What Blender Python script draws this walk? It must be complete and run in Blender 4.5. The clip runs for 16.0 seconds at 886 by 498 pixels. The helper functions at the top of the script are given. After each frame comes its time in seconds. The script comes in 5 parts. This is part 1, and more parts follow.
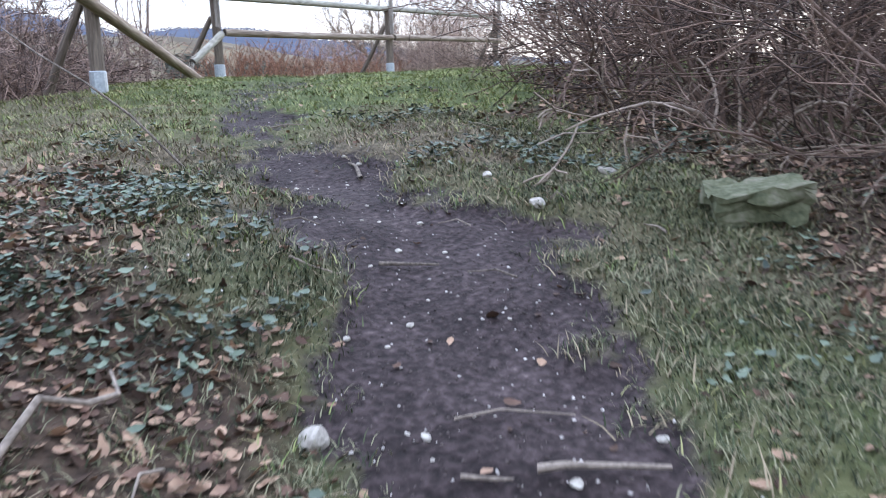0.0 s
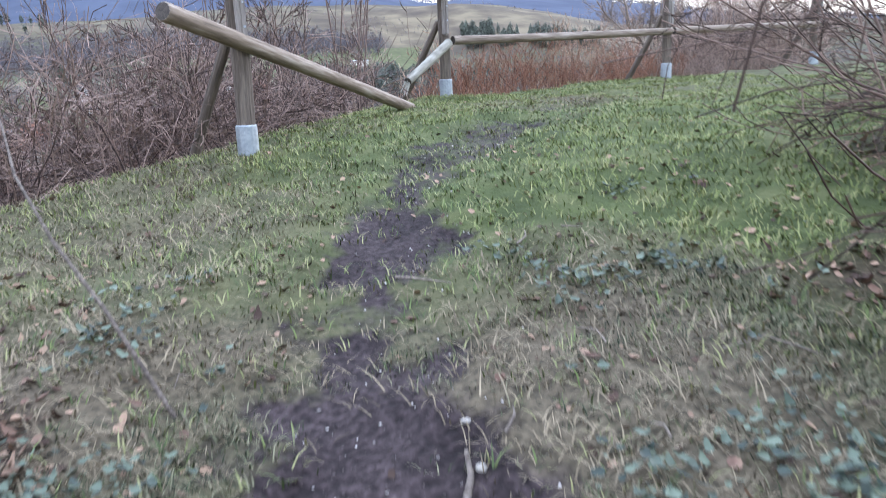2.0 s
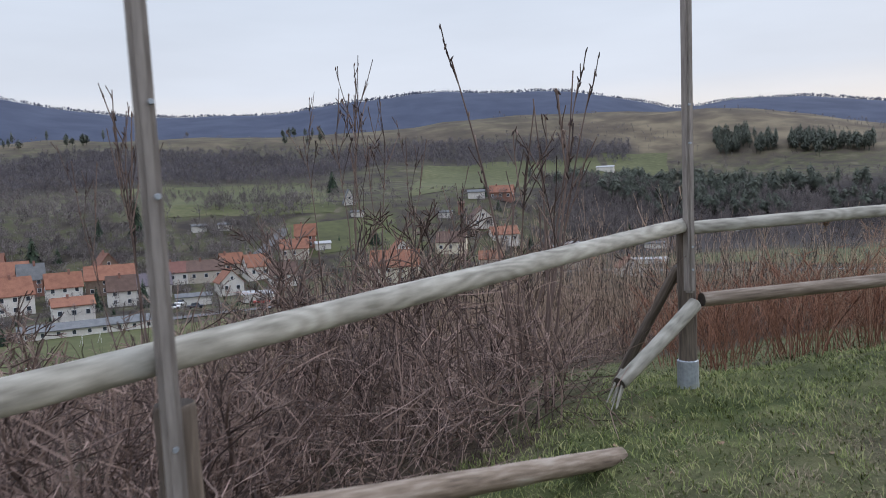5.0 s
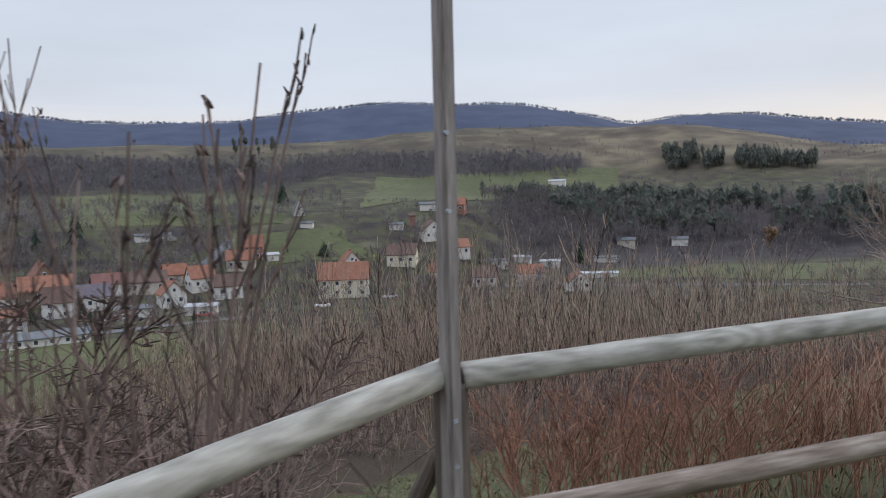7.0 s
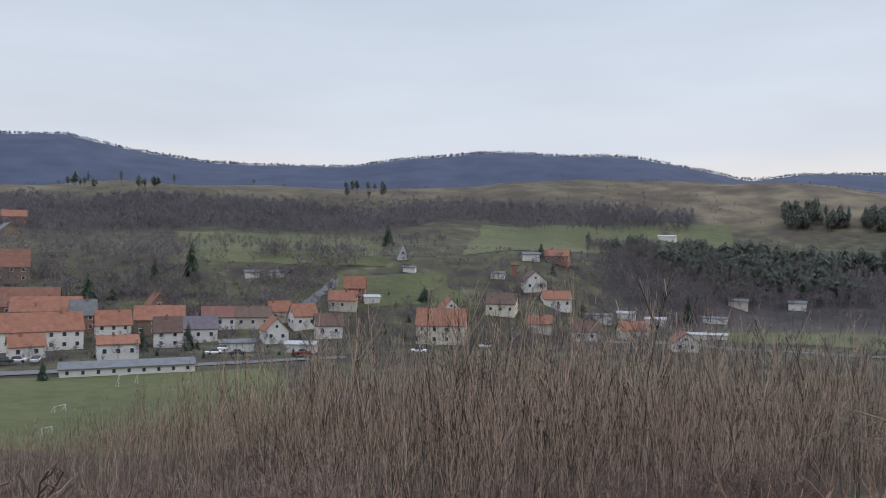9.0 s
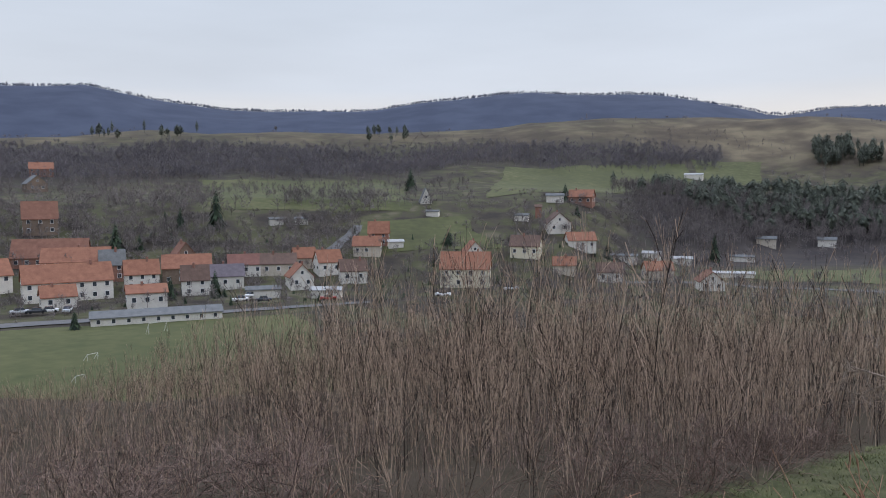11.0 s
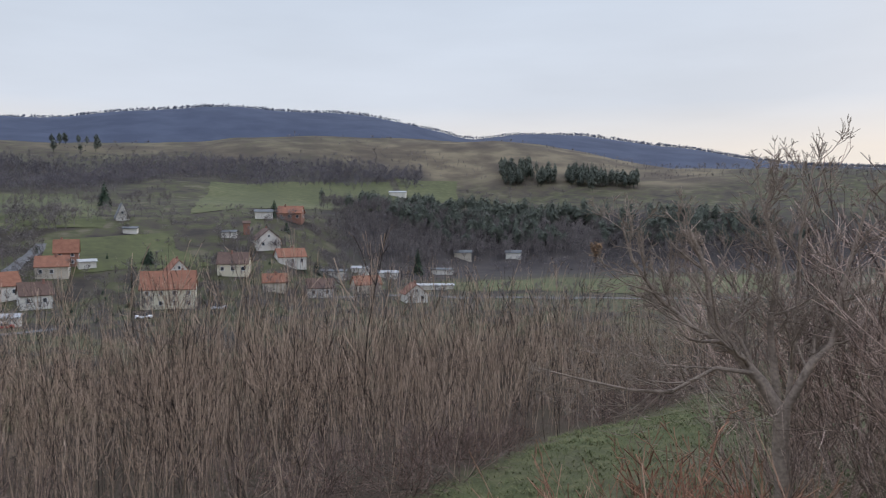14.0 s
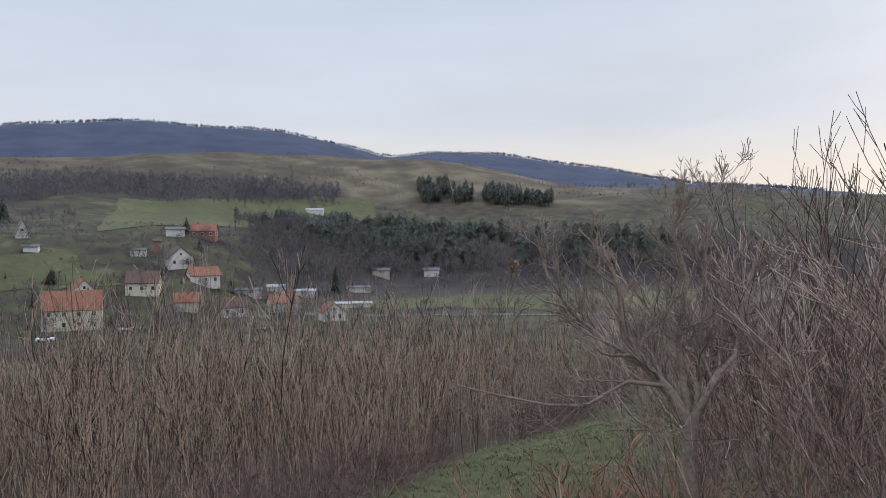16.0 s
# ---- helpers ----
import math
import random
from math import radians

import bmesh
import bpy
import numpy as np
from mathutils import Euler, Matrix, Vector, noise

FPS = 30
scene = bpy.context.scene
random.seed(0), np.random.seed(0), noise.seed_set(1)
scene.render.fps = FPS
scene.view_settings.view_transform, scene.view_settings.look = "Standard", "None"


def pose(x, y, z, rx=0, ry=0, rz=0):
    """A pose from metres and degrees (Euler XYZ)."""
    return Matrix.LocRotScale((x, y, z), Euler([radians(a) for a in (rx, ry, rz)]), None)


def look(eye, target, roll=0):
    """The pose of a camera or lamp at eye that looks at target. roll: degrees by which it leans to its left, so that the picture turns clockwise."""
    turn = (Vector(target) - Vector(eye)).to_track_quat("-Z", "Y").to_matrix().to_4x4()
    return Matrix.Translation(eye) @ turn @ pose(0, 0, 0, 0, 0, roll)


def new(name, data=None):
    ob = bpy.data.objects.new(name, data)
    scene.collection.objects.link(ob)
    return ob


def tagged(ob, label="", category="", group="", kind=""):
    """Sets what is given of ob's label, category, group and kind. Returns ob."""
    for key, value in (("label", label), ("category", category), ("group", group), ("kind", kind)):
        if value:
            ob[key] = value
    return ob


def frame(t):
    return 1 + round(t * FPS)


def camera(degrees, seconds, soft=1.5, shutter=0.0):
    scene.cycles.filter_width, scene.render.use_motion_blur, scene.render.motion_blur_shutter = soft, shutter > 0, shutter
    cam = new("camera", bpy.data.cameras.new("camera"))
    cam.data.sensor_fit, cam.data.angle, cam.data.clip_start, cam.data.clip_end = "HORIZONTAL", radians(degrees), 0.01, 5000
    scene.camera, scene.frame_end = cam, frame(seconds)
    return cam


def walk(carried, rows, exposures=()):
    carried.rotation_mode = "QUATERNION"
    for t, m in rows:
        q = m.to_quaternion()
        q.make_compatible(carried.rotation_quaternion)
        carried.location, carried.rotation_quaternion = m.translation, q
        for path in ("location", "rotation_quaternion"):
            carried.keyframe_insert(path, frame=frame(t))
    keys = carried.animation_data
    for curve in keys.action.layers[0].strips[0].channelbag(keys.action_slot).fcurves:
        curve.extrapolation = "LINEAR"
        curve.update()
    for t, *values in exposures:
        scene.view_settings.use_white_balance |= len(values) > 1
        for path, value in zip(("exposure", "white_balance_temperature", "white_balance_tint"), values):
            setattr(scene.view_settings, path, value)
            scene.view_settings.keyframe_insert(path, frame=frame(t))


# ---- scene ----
cam = camera(59.0, 16.0, soft=0.9, shutter=0.3)
PATH = [
    (0.0, pose(0.000, 0.000, 1.450, 79.28, 2.26, -41.46)),
    (0.5, pose(0.505, 0.312, 1.556, 79.48, 1.34, -37.12)),
    (1.0, pose(0.990, 0.670, 1.628, 79.43, 1.11, -36.16)),
    (1.5, pose(1.334, 1.157, 1.774, 77.13, 2.78, -22.04)),
    (2.0, pose(1.609, 1.666, 2.027, 77.64, 2.66, -20.91)),
    (2.5, pose(1.794, 2.191, 2.319, 82.37, 3.45, -15.26)),
    (3.0, pose(1.868, 2.659, 2.591, 84.58, 2.58, -8.68)),
    (3.5, pose(2.088, 3.149, 2.796, 84.80, 2.00, -8.50)),
    (4.75, pose(2.70, 4.36, 3.08, 85.6, 2.4, -4.0)),
    (6.0, pose(3.475, 5.716, 3.271, 86.59, 2.67, -2.55)),
    (6.5, pose(3.956, 6.332, 3.324, 86.62, 2.63, -4.89)),
    (7.0, pose(4.316, 6.998, 3.384, 86.56, 1.82, -6.58)),
    (7.5, pose(4.715, 7.399, 3.426, 87.30, -0.31, -6.81)),
    (8.0, pose(5.070, 7.780, 3.475, 89.48, -1.34, -6.60)),
    (8.5, pose(5.450, 8.120, 3.490, 90.07, -1.01, -4.16)),
    (9.0, pose(5.800, 8.450, 3.500, 90.15, -0.83, 1.18)),
    (10.2, pose(6.18, 8.98, 3.50, 87.8, 0.15, 3.5)),
    (11.5, pose(6.30, 9.20, 3.50, 85.61, 1.01, 1.15)),
    (12.0, pose(6.30, 9.20, 3.50, 85.79, 0.55, -5.04)),
    (12.5, pose(6.30, 9.20, 3.50, 86.00, 0.50, -8.50)),
    (13.0, pose(6.30, 9.20, 3.50, 86.15, 0.30, -12.02)),
    (13.5, pose(6.30, 9.20, 3.50, 86.50, 0.24, -14.61)),
    (14.0, pose(6.30, 9.20, 3.50, 87.11, 0.10, -18.05)),
    (14.5, pose(6.30, 9.20, 3.50, 87.95, 0.05, -20.98)),
    (15.0, pose(6.30, 9.20, 3.50, 88.25, -0.15, -22.25)),
    (15.5, pose(6.30, 9.20, 3.50, 88.38, -0.15, -23.34)),
    (16.0, pose(6.30, 9.20, 3.50, 88.39, 0.05, -24.04)),
]
walk(cam, PATH, [(0.0, 1.25, 5800, 14), (2.1, 1.38, 5700, 14), (2.6, 0.58, 5700, 15), (3.2, 0.3, 5950, 16), (5.0, 0.15, 6250, 15), (9.0, 0.06, 6300, 14), (16.0, 0.02, 6250, 14)])

# ---- sky and sun: high thin overcast, pale near the horizon ----
world = bpy.data.worlds.new("overcast_sky")
scene.world = world
world.use_nodes = True
wn, wl = world.node_tree.nodes, world.node_tree.links
wn.clear()
w_out = wn.new("ShaderNodeOutputWorld")
w_bg = wn.new("ShaderNodeBackground")
w_sky = wn.new("ShaderNodeTexSky")
w_sky.sky_type, w_sky.sun_disc = "NISHITA", False
w_sky.sun_elevation, w_sky.sun_rotation = radians(22), radians(70)
w_sky.dust_density = 3.0
w_co = wn.new("ShaderNodeTexCoord")
w_sep = wn.new("ShaderNodeSeparateXYZ")
w_ramp = wn.new("ShaderNodeValToRGB")
el = w_ramp.color_ramp.elements
el[0].position, el[0].color = 0.0, (0.84, 0.79, 0.70, 1)
el[1].position, el[1].color = 1.0, (1.45, 1.63, 1.95, 1)
for p_, c_ in ((0.07, (0.84, 0.79, 0.71, 1)), (0.13, (0.66, 0.71, 0.755, 1)), (0.32, (0.585, 0.665, 0.74, 1)), (0.42, (0.76, 0.83, 0.94, 1)), (0.65, (1.25, 1.40, 1.68, 1))):
    e_ = el.new(p_)
    e_.color = c_
w_noise = wn.new("ShaderNodeTexNoise")
w_noise.inputs["Scale"].default_value, w_noise.inputs["Detail"].default_value = 2.2, 5
w_map = wn.new("ShaderNodeMapping")
w_map.inputs["Scale"].default_value = (1, 1, 5)
w_cl = wn.new("ShaderNodeMapRange")
for k_, v_ in ((1, 0.3), (2, 0.7), (3, 0.93), (4, 1.07)):
    w_cl.inputs[k_].default_value = v_
w_mul = wn.new("ShaderNodeVectorMath")
w_mul.operation = "SCALE"
w_mix = wn.new("ShaderNodeMix")
w_mix.data_type = "RGBA"
w_mix.inputs[0].default_value = 0.94
w_nsc = wn.new("ShaderNodeVectorMath")
w_nsc.operation = "SCALE"
w_nsc.inputs[3].default_value = 0.12
wl.new(w_co.outputs["Generated"], w_sep.inputs[0])
wl.new(w_sep.outputs["Z"], w_ramp.inputs[0])
wl.new(w_co.outputs["Generated"], w_map.inputs[0])
wl.new(w_map.outputs[0], w_noise.inputs["Vector"])
wl.new(w_noise.outputs[0], w_cl.inputs[0])
wl.new(w_ramp.outputs[0], w_mul.inputs[0])
wl.new(w_cl.outputs[0], w_mul.inputs[3])
wl.new(w_sky.outputs[0], w_nsc.inputs[0])
wl.new(w_nsc.outputs[0], w_mix.inputs[6])
wl.new(w_mul.outputs[0], w_mix.inputs[7])
wl.new(w_mix.outputs[2], w_bg.inputs[0])
w_bg.inputs[1].default_value = 1.0
wl.new(w_bg.outputs[0], w_out.inputs[0])
sun = new("sun", bpy.data.lights.new("sun", "SUN"))
sun.data.energy, sun.data.angle, sun.data.color = 0.9, radians(25), (1.0, 0.95, 0.88)
sun.matrix_world = look((0, 0, 50), (-34, -12, 36))


# ---- mesh tools ----
def mesh_of(name, V, Q, smooth=False):
    """A mesh from arrays of vertices and of faces with equal corner counts."""
    V, Q = np.asarray(V, np.float32).reshape(-1, 3), np.asarray(Q, np.int32)
    n, k = Q.shape
    me = bpy.data.meshes.new(name)
    me.vertices.add(len(V))
    me.vertices.foreach_set("co", V.ravel())
    me.loops.add(n * k)
    me.loops.foreach_set("vertex_index", Q.ravel())
    me.polygons.add(n)
    me.polygons.foreach_set("loop_start", np.arange(0, n * k, k, dtype=np.int32))
    if smooth:
        me.polygons.foreach_set("use_smooth", np.ones(n, bool))
    me.update(calc_edges=True)
    return me


def put(name, me, material, parent=None, label="", m=None):
    ob = new(name, me)
    if material and not me.materials:
        me.materials.append(material)
    if parent:
        ob.parent = parent
    if m is not None:
        ob.matrix_basis = m
    if label:
        ob["label"] = label
    return ob


def part(name, bm, material, parent, label="", m=None):
    me = bpy.data.meshes.new(name)
    bm.to_mesh(me)
    bm.free()
    return put(name, me, material, parent, label, m)


def empty(name, m, label="", category="", group="", kind=""):
    ob = new(name)
    ob.empty_display_size = 0.1
    ob.matrix_basis = m
    return tagged(ob, label, category, group, kind)


def tubes(P, Rr, sides=3):
    """Tapered tubes along polylines P (N, K, 3) with radii Rr (N, K)."""
    N, K, _ = P.shape
    T = P[:, -1] - P[:, 0]
    T = T / (np.linalg.norm(T, axis=1, keepdims=True) + 1e-9)
    ref = np.where(np.abs(T[:, 2:3]) > 0.8, np.array([[1.0, 0, 0]]), np.array([[0, 0, 1.0]]))
    U = np.cross(T, ref)
    U /= np.linalg.norm(U, axis=1, keepdims=True) + 1e-9
    W = np.cross(T, U)
    a = np.arange(sides) * 2 * np.pi / sides
    ring = np.cos(a)[None, :, None] * U[:, None, :] + np.sin(a)[None, :, None] * W[:, None, :]
    V = P[:, :, None, :] + Rr[:, :, None, None] * ring[:, None, :, :]
    i = np.arange(N * K * sides).reshape(N, K, sides)
    j = np.roll(i, -1, axis=2)
    Q = np.stack([i[:, :-1], j[:, :-1], j[:, 1:], i[:, 1:]], -1).reshape(-1, 4)
    return V.reshape(-1, 3), Q


def unit(v):
    return v / (np.linalg.norm(v, axis=-1, keepdims=True) + 1e-9)


def strokes(rng, S, D, L, Rd, K=4, wig=0.25, up=0.2, tip=0.25):
    """Wandering branch lines from starts S along D, length L, base radius Rd."""
    n = len(S)
    P = np.zeros((n, K, 3))
    P[:, 0] = S
    d = unit(D)
    for k in range(1, K):
        d = unit(d + rng.normal(0, wig, (n, 3)) + np.array([0, 0, up]))
        P[:, k] = P[:, k - 1] + d * (L / (K - 1))[:, None]
    Rr = Rd[:, None] * np.linspace(1, tip, K)[None]
    return P, Rr


def sprout(rng, P, Rr, L, per, lo=0.25, hi=0.95, spread=0.8, short=(0.3, 0.6), thin=0.6):
    """Starts, directions, lengths and radii of side branches on strokes."""
    n, K, _ = P.shape
    idx = np.repeat(np.arange(n), per)
    t = rng.uniform(lo, hi, len(idx)) * (K - 1)
    k = np.minimum(t.astype(int), K - 2)
    f = (t - k)[:, None]
    S = P[idx, k] * (1 - f) + P[idx, k + 1] * f
    d = unit(P[idx, k + 1] - P[idx, k])
    D = unit(d + spread * unit(rng.normal(0, 1, (len(idx), 3))))
    Ln = L[idx] * rng.uniform(short[0], short[1], len(idx)) * (1.15 - 0.6 * t / (K - 1))
    R0 = (Rr[idx, k] * (1 - f[:, 0]) + Rr[idx, k + 1] * f[:, 0]) * thin
    return S, D, Ln, R0


def ribbons(P, Rr, rg):
    """Thin two-sided blades along polylines, for twigs seen from far off."""
    N, K, _ = P.shape
    T = unit(P[:, -1] - P[:, 0])
    U = unit(np.cross(T, rg.normal(0, 1, (N, 3))))
    V = np.stack([P - U[:, None] * Rr[..., None], P + U[:, None] * Rr[..., None]], 2)
    i = np.arange(N * K * 2).reshape(N, K, 2)
    Q = np.stack([i[:, :-1, 0], i[:, :-1, 1], i[:, 1:, 1], i[:, 1:, 0]], -1).reshape(-1, 4)
    return V.reshape(-1, 3), Q


def plant(rng, S, D, L, Rd, per=(8, 4), K=5, wig=0.16, up=0.12, spread=0.8, sides=(5, 3, 3), short=(0.3, 0.6), lo=0.25, floor_r=0.0015):
    """A branching plant: vertices and faces of main stems and levels of side branches."""
    Vs, Qs, base = [], [], 0
    P, Rr = strokes(rng, S, D, L, Rd, K, wig, up)
    for lev in range(len(per) + 1):
        sd = sides[min(lev, len(sides) - 1)]
        V, Q = tubes(P, np.maximum(Rr, floor_r), sd) if sd > 1 else ribbons(P, np.maximum(Rr, floor_r) * 1.2, rng)
        Vs.append(V)
        Qs.append(Q + base)
        base += len(V)
        if lev == len(per):
            break
        S, D, L, Rd = sprout(rng, P, Rr, L, per[lev], lo if lev == 0 else 0.2, 0.97, spread, short)
        P, Rr = strokes(rng, S, D, L, Rd, 4 if lev == 0 else 3, wig * 1.2, up)
    return np.concatenate(Vs), np.concatenate(Qs)


def many(V, Q, places, turns, sizes, tall=None):
    """Copies of one shape at places, turned about z and sized, as joined arrays."""
    n, m = len(places), len(V)
    c, s_ = np.cos(turns)[:, None], np.sin(turns)[:, None]
    tall = sizes if tall is None else tall
    X = (V[None, :, 0] * c - V[None, :, 1] * s_) * sizes[:, None]
    Y = (V[None, :, 0] * s_ + V[None, :, 1] * c) * sizes[:, None]
    Z = V[None, :, 2] * tall[:, None]
    out = np.stack([X, Y, Z], -1) + places[:, None, :]
    F = Q[None] + (np.arange(n) * m)[:, None, None]
    return out.reshape(-1, 3), F.reshape(-1, Q.shape[1])


def join(pairs):
    Vs, Qs, b = [], [], 0
    for V, Q in pairs:
        Vs.append(V)
        Qs.append(Q + b)
        b += len(V)
    return np.concatenate(Vs), np.concatenate(Qs)


# ---- materials ----
def material(name, dark, light, scale=8.0, rough=0.85, bump=0.3, fine=6.0, stretch=(1, 1, 1), island=0.0, metal=0.0, mid=None, spec=0.3, detail=6, thick=0.01, obrand=0.0):
    mt = bpy.data.materials.new(name)
    mt.use_nodes = True
    n, l = mt.node_tree.nodes, mt.node_tree.links
    b = n["Principled BSDF"]
    b.inputs["Roughness"].default_value, b.inputs["Metallic"].default_value = rough, metal
    b.inputs["Specular IOR Level"].default_value = spec
    co = n.new("ShaderNodeTexCoord")
    mp = n.new("ShaderNodeMapping")
    mp.inputs["Scale"].default_value = stretch
    l.new(co.outputs["Object"], mp.inputs[0])
    n1 = n.new("ShaderNodeTexNoise")
    n1.inputs["Scale"].default_value, n1.inputs["Detail"].default_value = scale, detail
    n2 = n.new("ShaderNodeTexNoise")
    n2.inputs["Scale"].default_value, n2.inputs["Detail"].default_value = scale * fine, 4
    l.new(mp.outputs[0], n1.inputs["Vector"])
    l.new(mp.outputs[0], n2.inputs["Vector"])
    add = n.new("ShaderNodeMath")
    add.operation = "MULTIPLY_ADD"
    add.inputs[1].default_value = 0.5
    l.new(n2.outputs[0], add.inputs[0])
    half = n.new("ShaderNodeMath")
    half.operation = "MULTIPLY"
    half.inputs[1].default_value = 0.5
    l.new(n1.outputs[0], half.inputs[0])
    l.new(half.outputs[0], add.inputs[2])
    fac = add.outputs[0]
    for amount, node, sock in ((island, "ShaderNodeNewGeometry", "Random Per Island"), (obrand, "ShaderNodeObjectInfo", "Random")):
        if amount:
            g = n.new(node)
            mr = n.new("ShaderNodeMapRange")
            mr.inputs[3].default_value, mr.inputs[4].default_value = -amount, amount
            l.new(g.outputs[sock], mr.inputs[0])
            ad = n.new("ShaderNodeMath")
            l.new(fac, ad.inputs[0])
            l.new(mr.outputs[0], ad.inputs[1])
            fac = ad.outputs[0]
    rp = n.new("ShaderNodeValToRGB")
    e = rp.color_ramp.elements
    e[0].position, e[0].color = 0.3, (*dark, 1)
    e[1].position, e[1].color = 0.7, (*light, 1)
    if mid:
        e.new(0.5).color = (*mid, 1)
    l.new(fac, rp.inputs[0])
    l.new(rp.outputs[0], b.inputs["Base Color"])
    if bump:
        bp = n.new("ShaderNodeBump")
        bp.inputs["Strength"].default_value, bp.inputs["Distance"].default_value = bump, thick
        l.new(add.outputs[0], bp.inputs["Height"])
        l.new(bp.outputs[0], b.inputs["Normal"])
    return mt


M_WOOD = material("weathered_grey_wood", (0.15, 0.128, 0.108), (0.36, 0.32, 0.28), 16, 0.85, 0.4, 5, (1, 1, 0.12), mid=(0.25, 0.222, 0.195))
M_WOOD_OLD = material("old_brown_wood", (0.05, 0.04, 0.03), (0.22, 0.18, 0.14), 20, 0.85, 0.6, 4, (1, 1, 0.08), mid=(0.12, 0.095, 0.075))
M_STEEL = material("galvanised_steel", (0.30, 0.33, 0.36), (0.48, 0.52, 0.55), 14, 0.5, 0.1, 4, metal=0.6)
M_TWIG = material("bare_twig_bark", (0.048, 0.033, 0.028), (0.225, 0.160, 0.129), 3, 0.9, 0.0, 5, island=0.22)
M_BRUSH = material("scrub_twig_bark", (0.060, 0.041, 0.035), (0.299, 0.209, 0.169), 2, 0.9, 0.0, 5, island=0.3)
M_THORN = material("thorn_twig_bark", (0.043, 0.029, 0.023), (0.214, 0.145, 0.112), 2, 0.9, 0.0, 5, island=0.3)
# Scrub bark in paler tones: light on the east shrubs put into the colour.
M_EAST_LIT = material("lit_shrub_bark", (0.132, 0.095, 0.076), (0.608, 0.454, 0.368), 2, 0.9, 0.0, 5, island=0.3)
M_RED = material("reddish_shoot_bark", (0.10, 0.045, 0.028), (0.34, 0.17, 0.105), 2, 0.8, 0.0, 5, island=0.25)
M_STALK = material("pale_orange_stalk", (0.25, 0.14, 0.085), (0.55, 0.36, 0.25), 6, 0.8, 0.0, 5, island=0.2)
M_THICKET = material("sapling_bark", (0.027, 0.018, 0.014), (0.463, 0.339, 0.246), 0.6, 0.9, 0.0, 5, island=0.42)
M_BARK = material("grey_tree_bark", (0.103, 0.078, 0.062), (0.398, 0.318, 0.249), 9, 0.9, 0.5, 5)
M_GRASS = material("grass_blade", (0.05, 0.07, 0.02), (0.27, 0.26, 0.115), 1.3, 0.7, 0.0, 9, island=0.3, mid=(0.125, 0.165, 0.045))
M_LUSH = material("lush_grass_blade", (0.08, 0.10, 0.028), (0.30, 0.29, 0.125), 1.3, 0.8, 0.0, 9, island=0.22, mid=(0.165, 0.2, 0.058))
M_MOSS = material("mossy_grass_blade", (0.02, 0.028, 0.012), (0.20, 0.19, 0.115), 2.2, 0.8, 0.0, 7, island=0.4, mid=(0.066, 0.08, 0.035))
M_SLOPE = material("slope_grass_blade", (0.06, 0.072, 0.024), (0.16, 0.15, 0.07), 0.8, 0.8, 0.0, 9, island=0.25, mid=(0.092, 0.106, 0.036))
M_STRAW = material("dry_straw_blade", (0.085, 0.066, 0.04), (0.28, 0.225, 0.145), 2, 0.8, 0.0, 9, island=0.25)
M_LEAF = material("fallen_leaf", (0.045, 0.025, 0.016), (0.32, 0.21, 0.14), 3, 0.75, 0.0, 5, island=0.38, mid=(0.14, 0.08, 0.056))
M_IVY = material("ivy_leaf", (0.022, 0.034, 0.024), (0.12, 0.15, 0.10), 3, 0.45, 0.0, 5, island=0.25)
M_STONE = material("pale_limestone", (0.22, 0.20, 0.17), (0.52, 0.48, 0.42), 20, 0.9, 0.5, 4, obrand=0.1)
M_SLAB = material("mossy_stone", (0.03, 0.037, 0.018), (0.19, 0.175, 0.13), 9, 0.95, 0.9, 5, mid=(0.10, 0.105, 0.06))
M_STICK = material("dead_stick_bark", (0.06, 0.047, 0.038), (0.26, 0.215, 0.175), 20, 0.9, 0.4, 4, obrand=0.12)


# ---- terrain ----
EYE = np.array([6.3, 9.2])
RIM = np.array([(-60, 9), (-12, 5.8), (0.5, 6.0), (1.3, 6.4), (2.2, 6.95), (4.6, 9.65), (7.9, 10.4), (11.2, 11.2), (60, 18)], float)


def lattice(ix, iy, seed):
    h = (ix.astype(np.int64) * 374761393 + iy.astype(np.int64) * 668265263 + seed * 974711) & 0x7FFFFFFF
    h = ((h ^ (h >> 13)) * 1274126177) & 0x7FFFFFFF
    return ((h ^ (h >> 16)) & 0xFFFF) / 65535.0


def vnoise(x, y, seed=0):
    ix, iy = np.floor(x), np.floor(y)
    fx, fy = x - ix, y - iy
    fx, fy = fx * fx * (3 - 2 * fx), fy * fy * (3 - 2 * fy)
    a, b = lattice(ix, iy, seed), lattice(ix + 1, iy, seed)
    c, d = lattice(ix, iy + 1, seed), lattice(ix + 1, iy + 1, seed)
    return (a * (1 - fx) + b * fx) * (1 - fy) + (c * (1 - fx) + d * fx) * fy


def fbm(x, y, size, seed=0, octaves=4):
    """Layered value noise, about -1 to 1, with features of that size in metres."""
    t, a, s_ = 0.0, 1.0, 0.0
    for k in range(octaves):
        t = t + a * (vnoise(x / size * 2 ** k, y / size * 2 ** k, seed + k) * 2 - 1)
        s_ += a
        a *= 0.5
    return t / s_ * 1.6


def seg_dist(x, y, pts):
    best = np.full(np.shape(x), 1e9)
    for (ax, ay), (bx, by) in zip(pts[:-1], pts[1:]):
        dx, dy = bx - ax, by - ay
        t = np.clip(((x - ax) * dx + (y - ay) * dy) / (dx * dx + dy * dy), 0, 1)
        best = np.minimum(best, np.hypot(x - ax - t * dx, y - ay - t * dy))
    return best


def beyond(x, y):
    """Metres past the rim of the hilltop; negative on the hilltop."""
    d = seg_dist(x, y, RIM)
    return np.where(y > np.interp(x, RIM[:, 0], RIM[:, 1]), d, -d)


